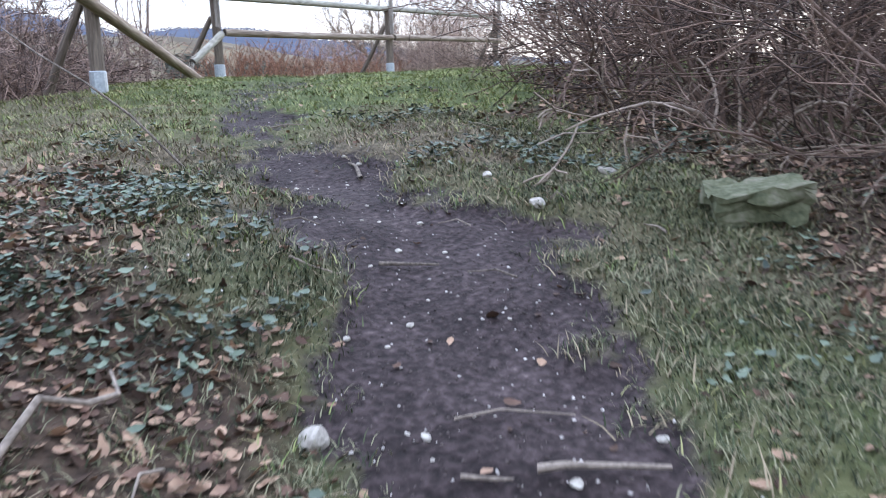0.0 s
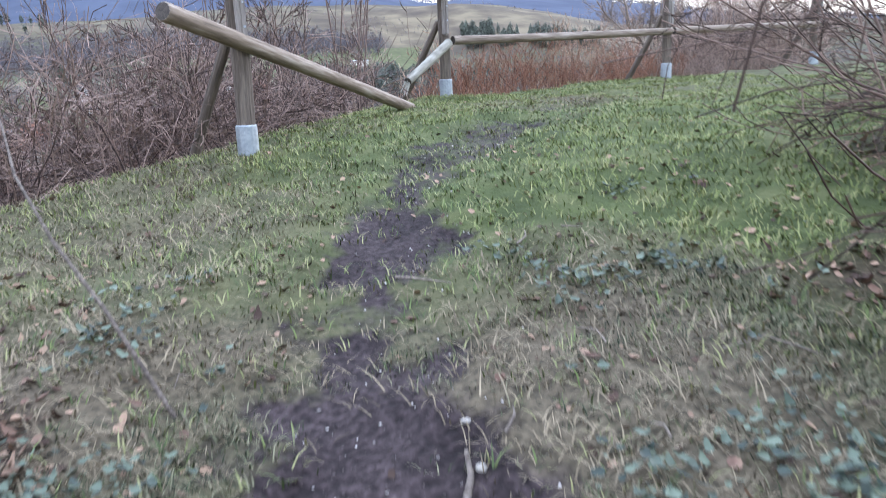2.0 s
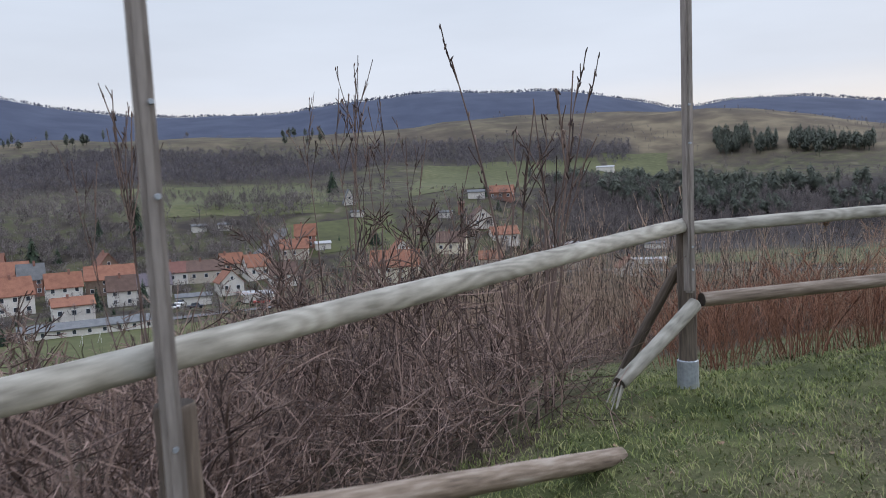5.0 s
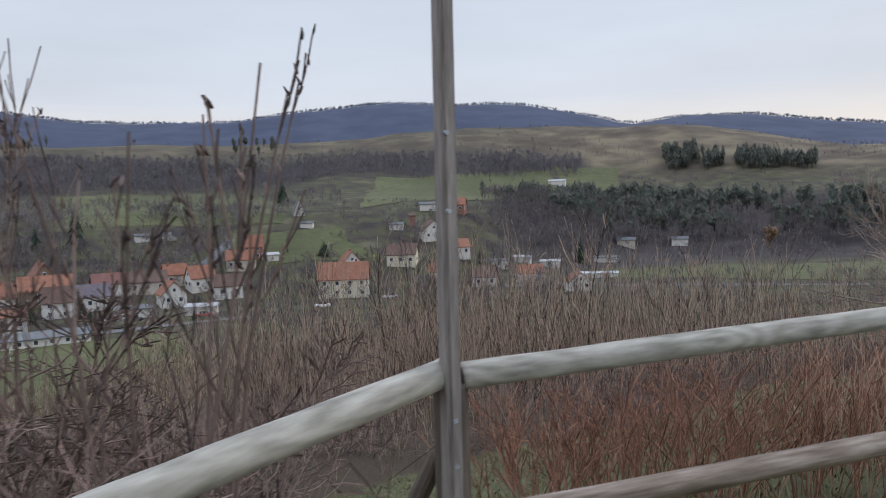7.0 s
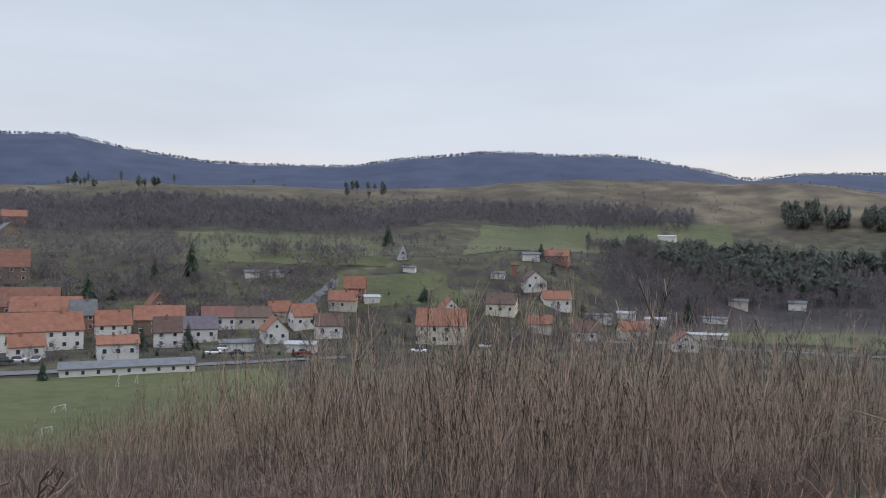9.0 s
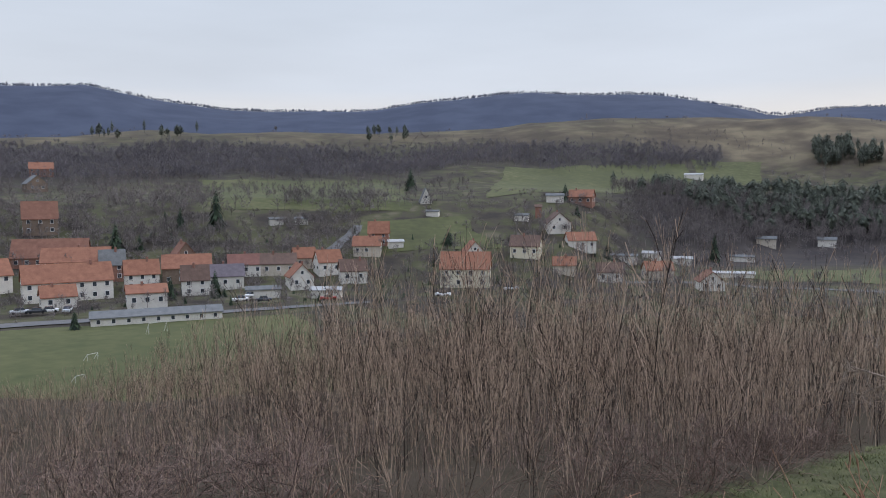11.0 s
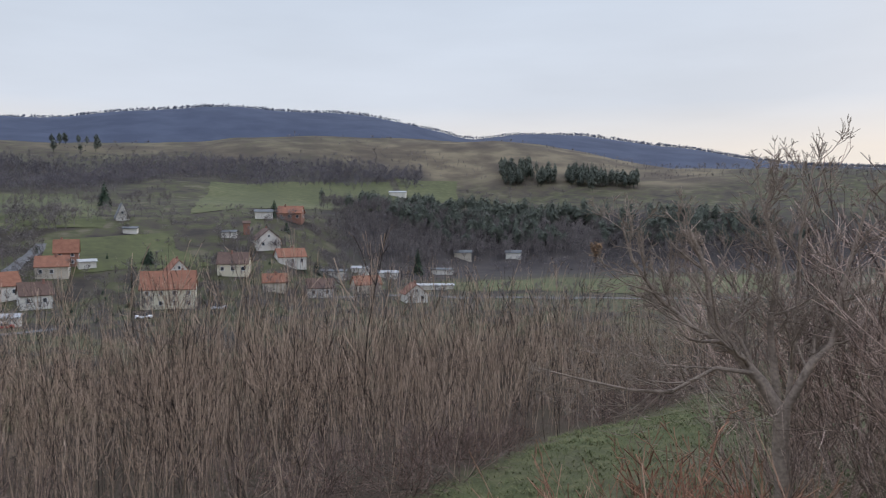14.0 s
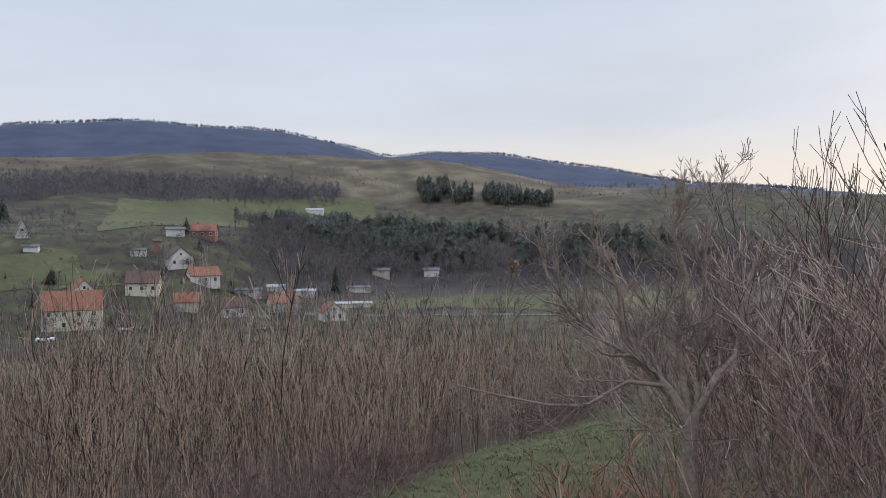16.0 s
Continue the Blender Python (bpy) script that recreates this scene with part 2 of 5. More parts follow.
def polar(x, y):
    dx, dy = x - EYE[0], y - EYE[1]
    return np.hypot(dx, dy), np.degrees(np.arctan2(dx, dy))


CREST_AZ = [-60, -32, -20, -8, 2, 10, 22, 28, 33, 42, 60]
CREST_EL = [2.0, 3.9, 4.5, 4.8, 5.1, 5.2, 5.0, 4.2, 3.0, 2.9, 1.0]
HILL_AZ = [-70, -45, -32, -27, -23, -20, -18.5, -8, -5, 1, 7, 13, 17.5, 20.3, 24, 28, 32, 36, 41, 47, 60]
HILL_EL = [3, 6.2, 6.85, 7.15, 6.3, 6.05, 5.75, 5.9, 6.35, 7.0, 6.85, 6.5, 5.65, 4.85, 5.3, 5.15, 4.5, 4.05, 3.0, 2.5, 1.5]


def valley_end(az):
    return np.interp(az, [-40, 6, 20, 60], [235, 240, 370, 420])


def height(x, y):
    x, y = np.asarray(x, float), np.asarray(y, float)
    u = 0.6 * x + 0.8 * y
    top = np.interp(u, [-60, -8, -3, 0, 1.3, 2.9, 3.6, 6.7, 8.2, 10.5, 40], [-24, -3.2, -0.75, 0.28, 0.70, 1.05, 1.14, 1.62, 1.74, 1.80, 2.6])
    e = beyond(x, y)
    top = np.where(e > 0, np.minimum(top, 1.8), top)
    drop = np.interp(e, [0, 1, 2, 4, 8, 12, 18, 28, 50, 95], [0, 0.2, 0.5, 0.95, 1.7, 2.9, 4.1, 5.6, 11, 25.8])
    r, az = polar(x, y)
    z = np.maximum(top - drop, -24)
    ahead = np.clip((90 - np.abs(az - 5)) / 25, 0, 1)
    re = valley_end(az)
    crest = 720 * np.tan(np.radians(np.interp(az, CREST_AZ, CREST_EL))) + 3.5
    hill = 1500 * np.tan(np.radians(np.interp(az, HILL_AZ, HILL_EL))) + 3.5
    f = np.clip((r - re) / (720 - re), 0, 1)
    rise = np.interp(f, [0, 0.2, 0.42, 0.62, 0.85, 1.0], [-24, 1, 8, 26, 50, 62])
    rise = np.where(f > 0.6, rise + (crest - 62) * (f - 0.6) / 0.4, rise)
    back = np.interp(r, [720, 900, 1500, 2300, 4500], [0, 1, 2, 3, 4])
    b0 = np.clip(back, 0, 1)
    b1 = np.clip(back - 1, 0, 1)
    b1 = b1 * b1 * (3 - 2 * b1)
    b2 = np.clip(back - 2, 0, 2) / 2
    dip = crest - 12
    far = np.where(r < 720, rise, crest + (dip - crest) * b0 + (hill - dip) * b1 - hill * 0.8 * b2)
    far = far + fbm(x, y, 90, 11) * np.clip((r - re) / 150, 0, 1) * 3.5
    z = np.where(r > 150, z + (np.maximum(far, -24) + 24) * ahead, z)
    # small relief of the hilltop
    n1 = fbm(x, y, 1.1, 3) * 0.04 + fbm(x, y, 0.3, 5, 2) * 0.02
    near = np.clip((40 - r) / 25, 0, 1)
    p = seg_dist(x, y, TRACK)
    rut = -0.03 * np.exp(-(p / 0.4) ** 2) - 0.05 * mud_at(x, y)
    bank = 0.16 * np.exp(-((x - 0.35) ** 2 + (y - 2.6) ** 2) / 0.9)
    return z + (n1 + rut + bank) * near


TRACK = np.array([(-3, -2.6), (0, 0.05), (1.05, 1.0), (1.75, 2.1), (1.95, 2.9), (2.02, 3.6), (2.42, 4.55), (2.97, 5.72), (3.95, 6.5), (5.0, 7.5)])


def axis(lo, hi, step, grow, reach):
    core = np.arange(lo, hi + 1e-6, step)
    out, s_ = [], step
    while (sum(out) if out else 0) < reach:
        s_ = min(s_ * grow, 45)
        out.append(s_)
    out = np.cumsum(out)
    return np.concatenate([(lo - out)[::-1], core, hi + out])


def mud_at(x, y):
    p = seg_dist(x, y, TRACK)
    u = 0.6 * x + 0.8 * y
    wide = np.interp(u, [-3, 0.5, 1.6, 2.7, 3.1, 3.6, 4.5, 5.2, 6.0, 7.0, 9], [0.5, 0.46, 0.46, 0.46, 0.42, 0.36, 0.34, 0.34, 0.44, 0.48, 0.4])
    patch = np.interp(u, [3.0, 3.6, 5.2, 6.0, 9.5, 11], [0.1, 0.25, 0.2, 0.6, 0.8, 1.0])
    return np.interp(u, [4.8, 6.2], [1.0, 0.56]) * np.clip((wide - p + fbm(x, y, 0.5, 21) * 0.26 + fbm(x, y, 0.14, 25) * 0.10 - patch * 0.22 * (1 + fbm(x, y, 0.9, 23))) / 0.28 + 0.3, 0, 1)


def litter_at(x, y):
    west = np.clip((np.interp(y, [-1, 1.35, 2.2, 3.3, 4.4], [0.2, 0.74, 0.98, 1.3, 1.3]) - x + fbm(x, y, 0.8, 31) * 0.22) / 0.25, 0, 1) * np.clip((4.6 - y + fbm(x, y, 0.7, 33) * 0.5) / 0.6, 0, 1) * np.clip((x + 4.2 + fbm(x, y, 1.5, 37)) / 1.2, 0, 1)
    east = np.clip((seg_dist(x, y, np.array([(2.7, 0.4), (3.6, 1.9), (4.6, 3.4), (6.5, 5.0)])) * -1 + 0.85 + fbm(x, y, 0.7, 35) * 0.4) / 0.4, 0, 1)
    return np.maximum(west, east)


def dry_at(x, y):
    u = 0.6 * x + 0.8 * y
    base = np.interp(u, [0, 3.2, 3.8, 5.0, 6.0, 10], [0.45, 0.6, 0.85, 0.45, 0.2, 0.25])
    return np.clip(base + fbm(x, y, 0.9, 41) * 0.45 - 0.8 * np.exp(-((x - 4.3) ** 2 + (y - 5.1) ** 2) / 2.0) + 0.7 * np.exp(-((x - 2.7) ** 2 + (y - 3.2) ** 2) / 0.3) + 0.6 * np.exp(-((x - 3.15) ** 2 + (y - 4.0) ** 2) / 0.35) + 0.4 * np.exp(-((x - 1.5) ** 2 + (y - 4.0) ** 2) / 0.3), 0, 1)


def in_thicket(x, y):
    """The slope that the sapling thicket covers."""
    r, az = polar(x, y)
    side = y - np.interp(x, [2, 7.6, 9.3, 13.4, 19, 45], [12.6, 16.4, 18.0, 22.4, 27.4, 49]) + fbm(x, y, 4, 61) * 0.6
    west = y - (12.4 - 0.12 * x) + fbm(x, y, 4, 63) * 0.8
    return (side > 0) & (west > 0) & (r < 74) & (az > -52)


def under_scrub(x, y):
    e = beyond(x, y)
    return np.where(in_thicket(x, y), 0.85, np.where((e > 0.25) & (e < 60), 0.85 * np.clip((4.6 - x + fbm(x, y, 1.2, 83) * 0.8) / 0.8, 0, 1), 0.0))


def ground_material():
    mt = bpy.data.materials.new("hillside_ground")
    mt.use_nodes = True
    n, l = mt.node_tree.nodes, mt.node_tree.links
    b = n["Principled BSDF"]
    b.inputs["Roughness"].default_value, b.inputs["Specular IOR Level"].default_value = 0.85, 0.15
    co = n.new("ShaderNodeTexCoord")

    def tex(scale, detail=6):
        t = n.new("ShaderNodeTexNoise")
        t.inputs["Scale"].default_value, t.inputs["Detail"].default_value = scale, detail
        l.new(co.outputs["Object"], t.inputs["Vector"])
        return t

    def ramp(fac, stops):
        r_ = n.new("ShaderNodeValToRGB")
        e = r_.color_ramp.elements
        e[0].position, e[0].color = stops[0][0], (*stops[0][1], 1)
        e[1].position, e[1].color = stops[-1][0], (*stops[-1][1], 1)
        for p_, c_ in stops[1:-1]:
            e.new(p_).color = (*c_, 1)
        l.new(fac, r_.inputs[0])
        return r_.outputs[0]

    def mix(fac, a, c):
        m_ = n.new("ShaderNodeMix")
        m_.data_type = "RGBA"
        l.new(fac, m_.inputs[0])
        l.new(a, m_.inputs[6])
        l.new(c, m_.inputs[7])
        return m_.outputs[2]

    at = n.new("ShaderNodeAttribute")
    at.attribute_name = "cover"
    sp = n.new("ShaderNodeSeparateColor")
    l.new(at.outputs["Color"], sp.inputs[0])
    small, big, wide = tex(38), tex(4.0), tex(0.02, 8)
    grass = ramp(big.outputs[0], [(0.3, (0.036, 0.046, 0.016)), (0.5, (0.062, 0.076, 0.026)), (0.72, (0.115, 0.118, 0.05))])
    dry = ramp(small.outputs[0], [(0.3, (0.04, 0.033, 0.022)), (0.7, (0.15, 0.122, 0.08))])
    mud = ramp(small.outputs[0], [(0.3, (0.012, 0.009, 0.0088)), (0.5, (0.033, 0.025, 0.0247)), (0.68, (0.066, 0.051, 0.051)), (0.82, (0.13, 0.108, 0.103))])
    litter = ramp(small.outputs[0], [(0.3, (0.018, 0.012, 0.009)), (0.7, (0.085, 0.058, 0.04))])
    hills = ramp(tex(0.11, 9).outputs[0], [(0.34, (0.036, 0.03, 0.025)), (0.46, (0.062, 0.052, 0.038)), (0.55, (0.066, 0.068, 0.032)), (0.68, (0.115, 0.1, 0.066))])
    c = mix(sp.outputs[2], grass, dry)
    c = mix(sp.outputs[1], c, litter)
    edge = n.new("ShaderNodeMath")
    edge.operation = "ADD"
    l.new(sp.outputs[0], edge.inputs[0])
    rough_edge = tex(11, 8)
    l.new(rough_edge.outputs[0], edge.inputs[1])
    step = n.new("ShaderNodeMapRange")
    step.inputs[1].default_value, step.inputs[2].default_value = 0.82, 1.12
    l.new(edge.outputs[0], step.inputs[0])
    damp = tex(2.6, 5)
    mud2 = ramp(damp.outputs[0], [(0.35, (0.55, 0.5, 0.5)), (0.65, (1.25, 1.2, 1.2))])
    tint = n.new("ShaderNodeMix")
    tint.data_type, tint.blend_type = "RGBA", "MULTIPLY"
    tint.inputs[0].default_value = 1.0
    l.new(mud, tint.inputs[6])
    l.new(mud2, tint.inputs[7])
    c = mix(step.outputs[0], c, tint.outputs[2])
    c = mix(at.outputs["Alpha"], hills, c)
    # Distant hill woods: the blue is aerial haze put into the colour.
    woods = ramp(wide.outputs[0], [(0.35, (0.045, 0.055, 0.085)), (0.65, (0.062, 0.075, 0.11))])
    pale = ramp(tex(0.035, 9).outputs[0], [(0.36, (0.07, 0.055, 0.04)), (0.5, (0.105, 0.084, 0.056)), (0.66, (0.17, 0.138, 0.087))])
    am = n.new("ShaderNodeAttribute")
    am.attribute_name = "meadow"
    c = mix(am.outputs["Fac"], c, pale)
    floor_ = ramp(tex(0.12, 6).outputs[0], [(0.35, (0.038, 0.033, 0.033)), (0.65, (0.062, 0.052, 0.046))])
    af = n.new("ShaderNodeAttribute")
    af.attribute_name = "wood_floor"
    c = mix(af.outputs["Fac"], c, floor_)
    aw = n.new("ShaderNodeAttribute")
    aw.attribute_name = "hazy_woods"
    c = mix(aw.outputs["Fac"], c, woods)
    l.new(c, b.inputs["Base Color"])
    wet = n.new("ShaderNodeMapRange")
    wet.inputs[3].default_value, wet.inputs[4].default_value = 0.92, 0.8
    l.new(step.outputs[0], wet.inputs[0])
    l.new(wet.outputs[0], b.inputs["Roughness"])
    bp = n.new("ShaderNodeBump")
    bp.inputs["Strength"].default_value, bp.inputs["Distance"].default_value = 0.7, 0.02
    l.new(small.outputs[0], bp.inputs["Height"])
    l.new(bp.outputs[0], b.inputs["Normal"])
    return mt


M_GROUND = ground_material()


GRID = {}


def ground_z(x, y):
    """The height of the ground sheet itself, between its grid lines."""
    gx, gy, gz = GRID["x"], GRID["y"], GRID["z"]
    i = np.clip(np.searchsorted(gx, x) - 1, 0, len(gx) - 2)
    j = np.clip(np.searchsorted(gy, y) - 1, 0, len(gy) - 2)
    u, v = (x - gx[i]) / (gx[i + 1] - gx[i]), (y - gy[j]) / (gy[j + 1] - gy[j])
    return (gz[j, i] * (1 - u) + gz[j, i + 1] * u) * (1 - v) + (gz[j + 1, i] * (1 - u) + gz[j + 1, i + 1] * u) * v


def build_ground():
    gx, gy = axis(-2.0, 7.5, 0.06, 1.08, 2600), axis(-1.0, 10.5, 0.06, 1.08, 2600)
    X, Y = np.meshgrid(gx, gy)
    x, y = X.ravel(), Y.ravel()
    i = np.arange(len(x)).reshape(X.shape)
    Q = np.stack([i[:-1, :-1], i[:-1, 1:], i[1:, 1:], i[1:, :-1]], -1).reshape(-1, 4)
    me = mesh_of("ground", np.stack([x, y, height(x, y)], -1), Q, True)
    at = me.attributes.new("cover", "FLOAT_COLOR", "POINT")
    r, az = polar(x, y)
    far = np.clip((110 - r) / 30, 0, 1)
    at.data.foreach_set("color", np.stack([mud_at(x, y), np.maximum(litter_at(x, y), under_scrub(x, y)), np.where((beyond(x, y) > 0.1) & (r < 60), np.clip(0.35 + 0.5 * fbm(x, y, 1.6, 43), 0, 0.8), dry_at(x, y)), far], -1).astype(np.float32).ravel())
    # The haze-blue hill colour takes over between 780 and 900 m.
    wd = me.attributes.new("hazy_woods", "FLOAT", "POINT")
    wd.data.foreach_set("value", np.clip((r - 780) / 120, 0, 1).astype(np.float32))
    md = me.attributes.new("meadow", "FLOAT", "POINT")
    dry = (np.clip((r - 545) / 40, 0, 1) * np.clip((az - 11) / 4, 0, 1) * np.clip((40 - az) / 4, 0, 1)) + np.clip((r - 590 - 30 * fbm(x, y, 80, 87)) / 30, 0, 1) * np.clip((az + 45) / 6, 0, 1) * np.clip((18 - az) / 4, 0, 1)
    md.data.foreach_set("value", np.clip(dry * (0.8 + 0.8 * fbm(x, y, 120, 81)) * np.clip((800 - r) / 40, 0, 1), 0, 1).astype(np.float32))
    wf = me.attributes.new("wood_floor", "FLOAT", "POINT")
    belt = 0.8 * np.clip((np.interp(az, [-12, 0], [74, 44]) - np.abs(r - 548 - 2.0 * np.clip(az, -10, 15) - 30 * fbm(x, y, 70, 73))) / 22, 0, 1) * (az < 17)
    wf.data.foreach_set("value", np.maximum(belt, np.clip((r - 296) / 20, 0, 1) * np.clip((470 - r) / 20, 0, 1) * np.clip((az - 9) / 3, 0, 1) * np.clip((r - 300 - (az - 16) * 2.7) / 10, 0, 1)).astype(np.float32))
    GRID.update(x=gx, y=gy, z=height(x, y).reshape(X.shape))
    ob = put("ground", me, M_GROUND)
    tagged(ob, "grassy hilltop with a muddy track above a wide valley", "ground", kind="structure")


build_ground()


def spot(az, r):
    a = math.radians(az)
    x, y = EYE[0] + r * math.sin(a), EYE[1] + r * math.cos(a)
    return x, y, float(ground_z(x, y))


# ---- fields on the far side, draped over the slope ----
def field(name, corners, mat, label, lift=0.35, nu=70, nv=30):
    """A field between two far corners and two near ones, each given as azimuth and distance."""
    c = [np.array(spot(a, r)[:2]) for a, r in corners]
    u, v = np.meshgrid(np.linspace(0, 1, nu), np.linspace(0, 1, nv))
    u, v = u[..., None], v[..., None]
    p = (c[0] * (1 - u) + c[1] * u) * (1 - v) + (c[3] * (1 - u) + c[2] * u) * v
    x, y = p[..., 0].ravel(), p[..., 1].ravel()
    edge = fbm(x, y, 25, 51) * 4
    x, y = x + edge, y + edge
    i = np.arange(nu * nv).reshape(nv, nu)
    Q = np.stack([i[:-1, :-1], i[1:, :-1], i[1:, 1:], i[:-1, 1:]], -1).reshape(-1, 4)
    ob = put(name, mesh_of(name, np.stack([x, y, ground_z(x, y) + 0.4 * lift], -1), Q, True), mat)
    tagged(ob, label, "field", kind="structure")


M_MEADOW = material("far_green_meadow", (0.05, 0.052, 0.02), (0.125, 0.118, 0.052), 0.035, 0.9, 0.0, 9, mid=(0.074, 0.08, 0.028))
M_PITCH = material("sports_turf", (0.048, 0.06, 0.018), (0.112, 0.11, 0.042), 0.03, 0.9, 0.0, 12)
M_ROAD = material("grey_asphalt", (0.09, 0.09, 0.09), (0.17, 0.165, 0.16), 0.5, 0.9, 0.0, 8)

# ---- fence ----
P1, P2, P3, P4 = Vector((2.21, 6.70, 0)), Vector((4.60, 9.42, 0)), Vector((7.88, 10.16, 0)), Vector((11.1, 10.95, 0))
for p in (P1, P2, P3, P4):
    p.z = float(height(p.x, p.y)) - 0.02
fence = empty("fence", Matrix.Translation((0, 0, 0)), "weathered round-timber fence with a broken lower rail and tall grey poles", "fence")


M_END = material("dark_end_grain", (0.03, 0.026, 0.022), (0.12, 0.10, 0.085), 40, 0.95, 0.4, 4)


def log(name, a, b, r, mat, parent, label="", sides=14, taper=0.93, seed=1, cut=9.0):
    """A slightly uneven round timber from a to b with cut, chamfered ends."""
    rng = np.random.default_rng(seed)
    a, b = Vector(a), Vector(b)
    d = b - a
    L = d.length
    n = max(6, int(L / 0.12))
    ts = [0.0, 0.006 / L] + list(np.linspace(0.02 / L, 1 - 0.02 / L, n)) + [1 - 0.006 / L, 1.0]
    bm = bmesh.new()
    q = d.to_track_quat("Z", "Y").to_matrix()
    bend = rng.normal(0, 0.006, 2)
    rings = []
    for k, t in enumerate(ts):
        rr = r * (1 + (taper - 1) * t) * (1 + rng.normal(0, 0.012))
        if k in (0, len(ts) - 1):
            rr *= 0.9
        cx, cy = bend * math.sin(math.pi * t)
        ring = []
        for s_ in range(sides):
            an = 2 * math.pi * s_ / sides
            w = rr * (1 + rng.normal(0, 0.012))
            ring.append(bm.verts.new((cx + w * math.cos(an), cy + max(-cut * r, w * math.sin(an)), t * L)))
        rings.append(ring)
    for r0, r1 in zip(rings[:-1], rings[1:]):
        for s_ in range(sides):
            f = bm.faces.new((r0[s_], r0[(s_ + 1) % sides], r1[(s_ + 1) % sides], r1[s_]))
            f.smooth = True
    for cap in (rings[0][::-1], rings[-1]):
        bm.faces.new(cap).material_index = 1
    ob = part(name, bm, mat, parent, label, Matrix.Translation(a) @ q.to_4x4())
    ob.data.materials.append(M_END)
    return ob


def grain_wood(name, dark, light):
    """Wood whose grain runs in long closed rings."""
    mt = material(name, dark, light, 9.0, 0.85, 0.3, 5, (1, 1, 0.22), detail=5)
    n, l = mt.node_tree.nodes, mt.node_tree.links
    rp = [x for x in n if x.bl_idname == "ShaderNodeValToRGB"][0]
    old = rp.inputs[0].links[0].from_socket
    slow = n.new("ShaderNodeTexNoise")
    slow.inputs["Scale"].default_value, slow.inputs["Detail"].default_value = 5.0, 1.0
    l.new(n["Mapping"].outputs[0], slow.inputs["Vector"])
    many_ = n.new("ShaderNodeMath")
    many_.operation = "MULTIPLY"
    many_.inputs[1].default_value = 90.0
    l.new(slow.outputs[0], many_.inputs[0])
    wv = n.new("ShaderNodeMath")
    wv.operation = "SINE"
    l.new(many_.outputs[0], wv.inputs[0])
    mr = n.new("ShaderNodeMapRange")
    mr.inputs[3].default_value, mr.inputs[4].default_value = -0.06, 0.06
    mr.inputs[1].default_value = -1.0
    l.new(wv.outputs[0], mr.inputs[0])
    ad = n.new("ShaderNodeMath")
    l.new(old, ad.inputs[0])
    l.new(mr.outputs[0], ad.inputs[1])
    l.new(ad.outputs[0], rp.inputs[0])
    return mt


M_RAIL = grain_wood("pale_weathered_rail", (0.17, 0.158, 0.125), (0.42, 0.40, 0.335))
M_RAIL_OLD = material("browned_rail", (0.09, 0.066, 0.048), (0.40, 0.35, 0.29), 14, 0.8, 0.5, 4, (1, 1, 0.1), mid=(0.23, 0.18, 0.135))


def slab_beam(a, b, w, d, facing, mat, name, label):
    """A tall squared pole with rounded edges."""
    a, b = Vector(a), Vector(b)
    bm = bmesh.new()
    L = (b - a).length
    bmesh.ops.create_cube(bm, size=1)
    for v in bm.verts:
        v.co = Vector((v.co.x * w, v.co.y * d, (v.co.z + 0.5) * L))
    bmesh.ops.bevel(bm, geom=[e for e in bm.edges], offset=0.014, segments=2, affect="EDGES")
    q = (b - a).to_track_quat("Z", "Y")
    return part(name, bm, mat, fence, label, Matrix.Translation(a) @ q.to_matrix().to_4x4() @ Matrix.Rotation(facing, 4, "Z"))


def shoe(p):
    bm = bmesh.new()
    bmesh.ops.create_cone(bm, cap_ends=True, segments=16, radius1=0.067, radius2=0.067, depth=0.26)
    bmesh.ops.translate(bm, vec=(p.x, p.y, p.z + 0.07), verts=bm.verts)
    bmesh.ops.bevel(bm, geom=[e for e in bm.edges if e.is_boundary is False and abs(e.verts[0].co.z - e.verts[1].co.z) < 1e-4], offset=0.006, segments=1, affect="EDGES")
    return part("post_shoe", bm, M_STEEL, fence, "galvanised steel post shoe")


def bolt(p, toward):
    bm = bmesh.new()
    bmesh.ops.create_cone(bm, cap_ends=True, segments=8, radius1=0.009, radius2=0.007, depth=0.012)
    q = Vector(toward).to_track_quat("Z", "Y").to_matrix().to_4x4()
    bmesh.ops.transform(bm, matrix=Matrix.Translation(p) @ q, verts=bm.verts)
    part("bolt", bm, M_STEEL, fence)


TOPZ, LOWZ = 1.03, 0.585
for k, (p, brace) in enumerate(((P1, (-0.34, 0.42)), (P2, (-0.38, 0.46)), (P3, (-0.35, 0.55)), (P4, (-0.3, 0.55)))):
    lean = Vector(((-0.02, 0.0), (0.012, 0.0), (0.0, 0.0), (0, 0))[k] + (0,))
    shoe(p)
    log("post", p + Vector((0, 0, 0.02)), p + Vector((0, 0, TOPZ - 0.022)), 0.058, M_WOOD_OLD, fence, "round brown post", seed=10 + k, taper=0.95)
    front = p + Vector(((0.02, -0.014, 0.0, 0.0)[k], -0.09, 0))
    slab_beam(front + Vector((0, 0, (LOWZ + 0.13) if k == 0 else (LOWZ + 0.05))), front + lean * 2 + Vector((0, 0, 3.3)), 0.072, 0.05, 0.35, M_WOOD, "tall_pole", "tall grey squared pole")
    foot = p + Vector((brace[0], brace[1], 0))
    foot.z = float(height(foot.x, foot.y)) - 0.08
    log("brace", foot, p + Vector((-0.03, 0.05, 0.78)), 0.036, M_WOOD_OLD, fence, "dark slanted brace", seed=20 + k)
    for h_ in (0.78, 0.92, 1.55, 1.78):
        bolt(front + Vector((0.012, -0.033, h_)), (0.35, -0.93, 0))
up = Vector((0, 0, 1))
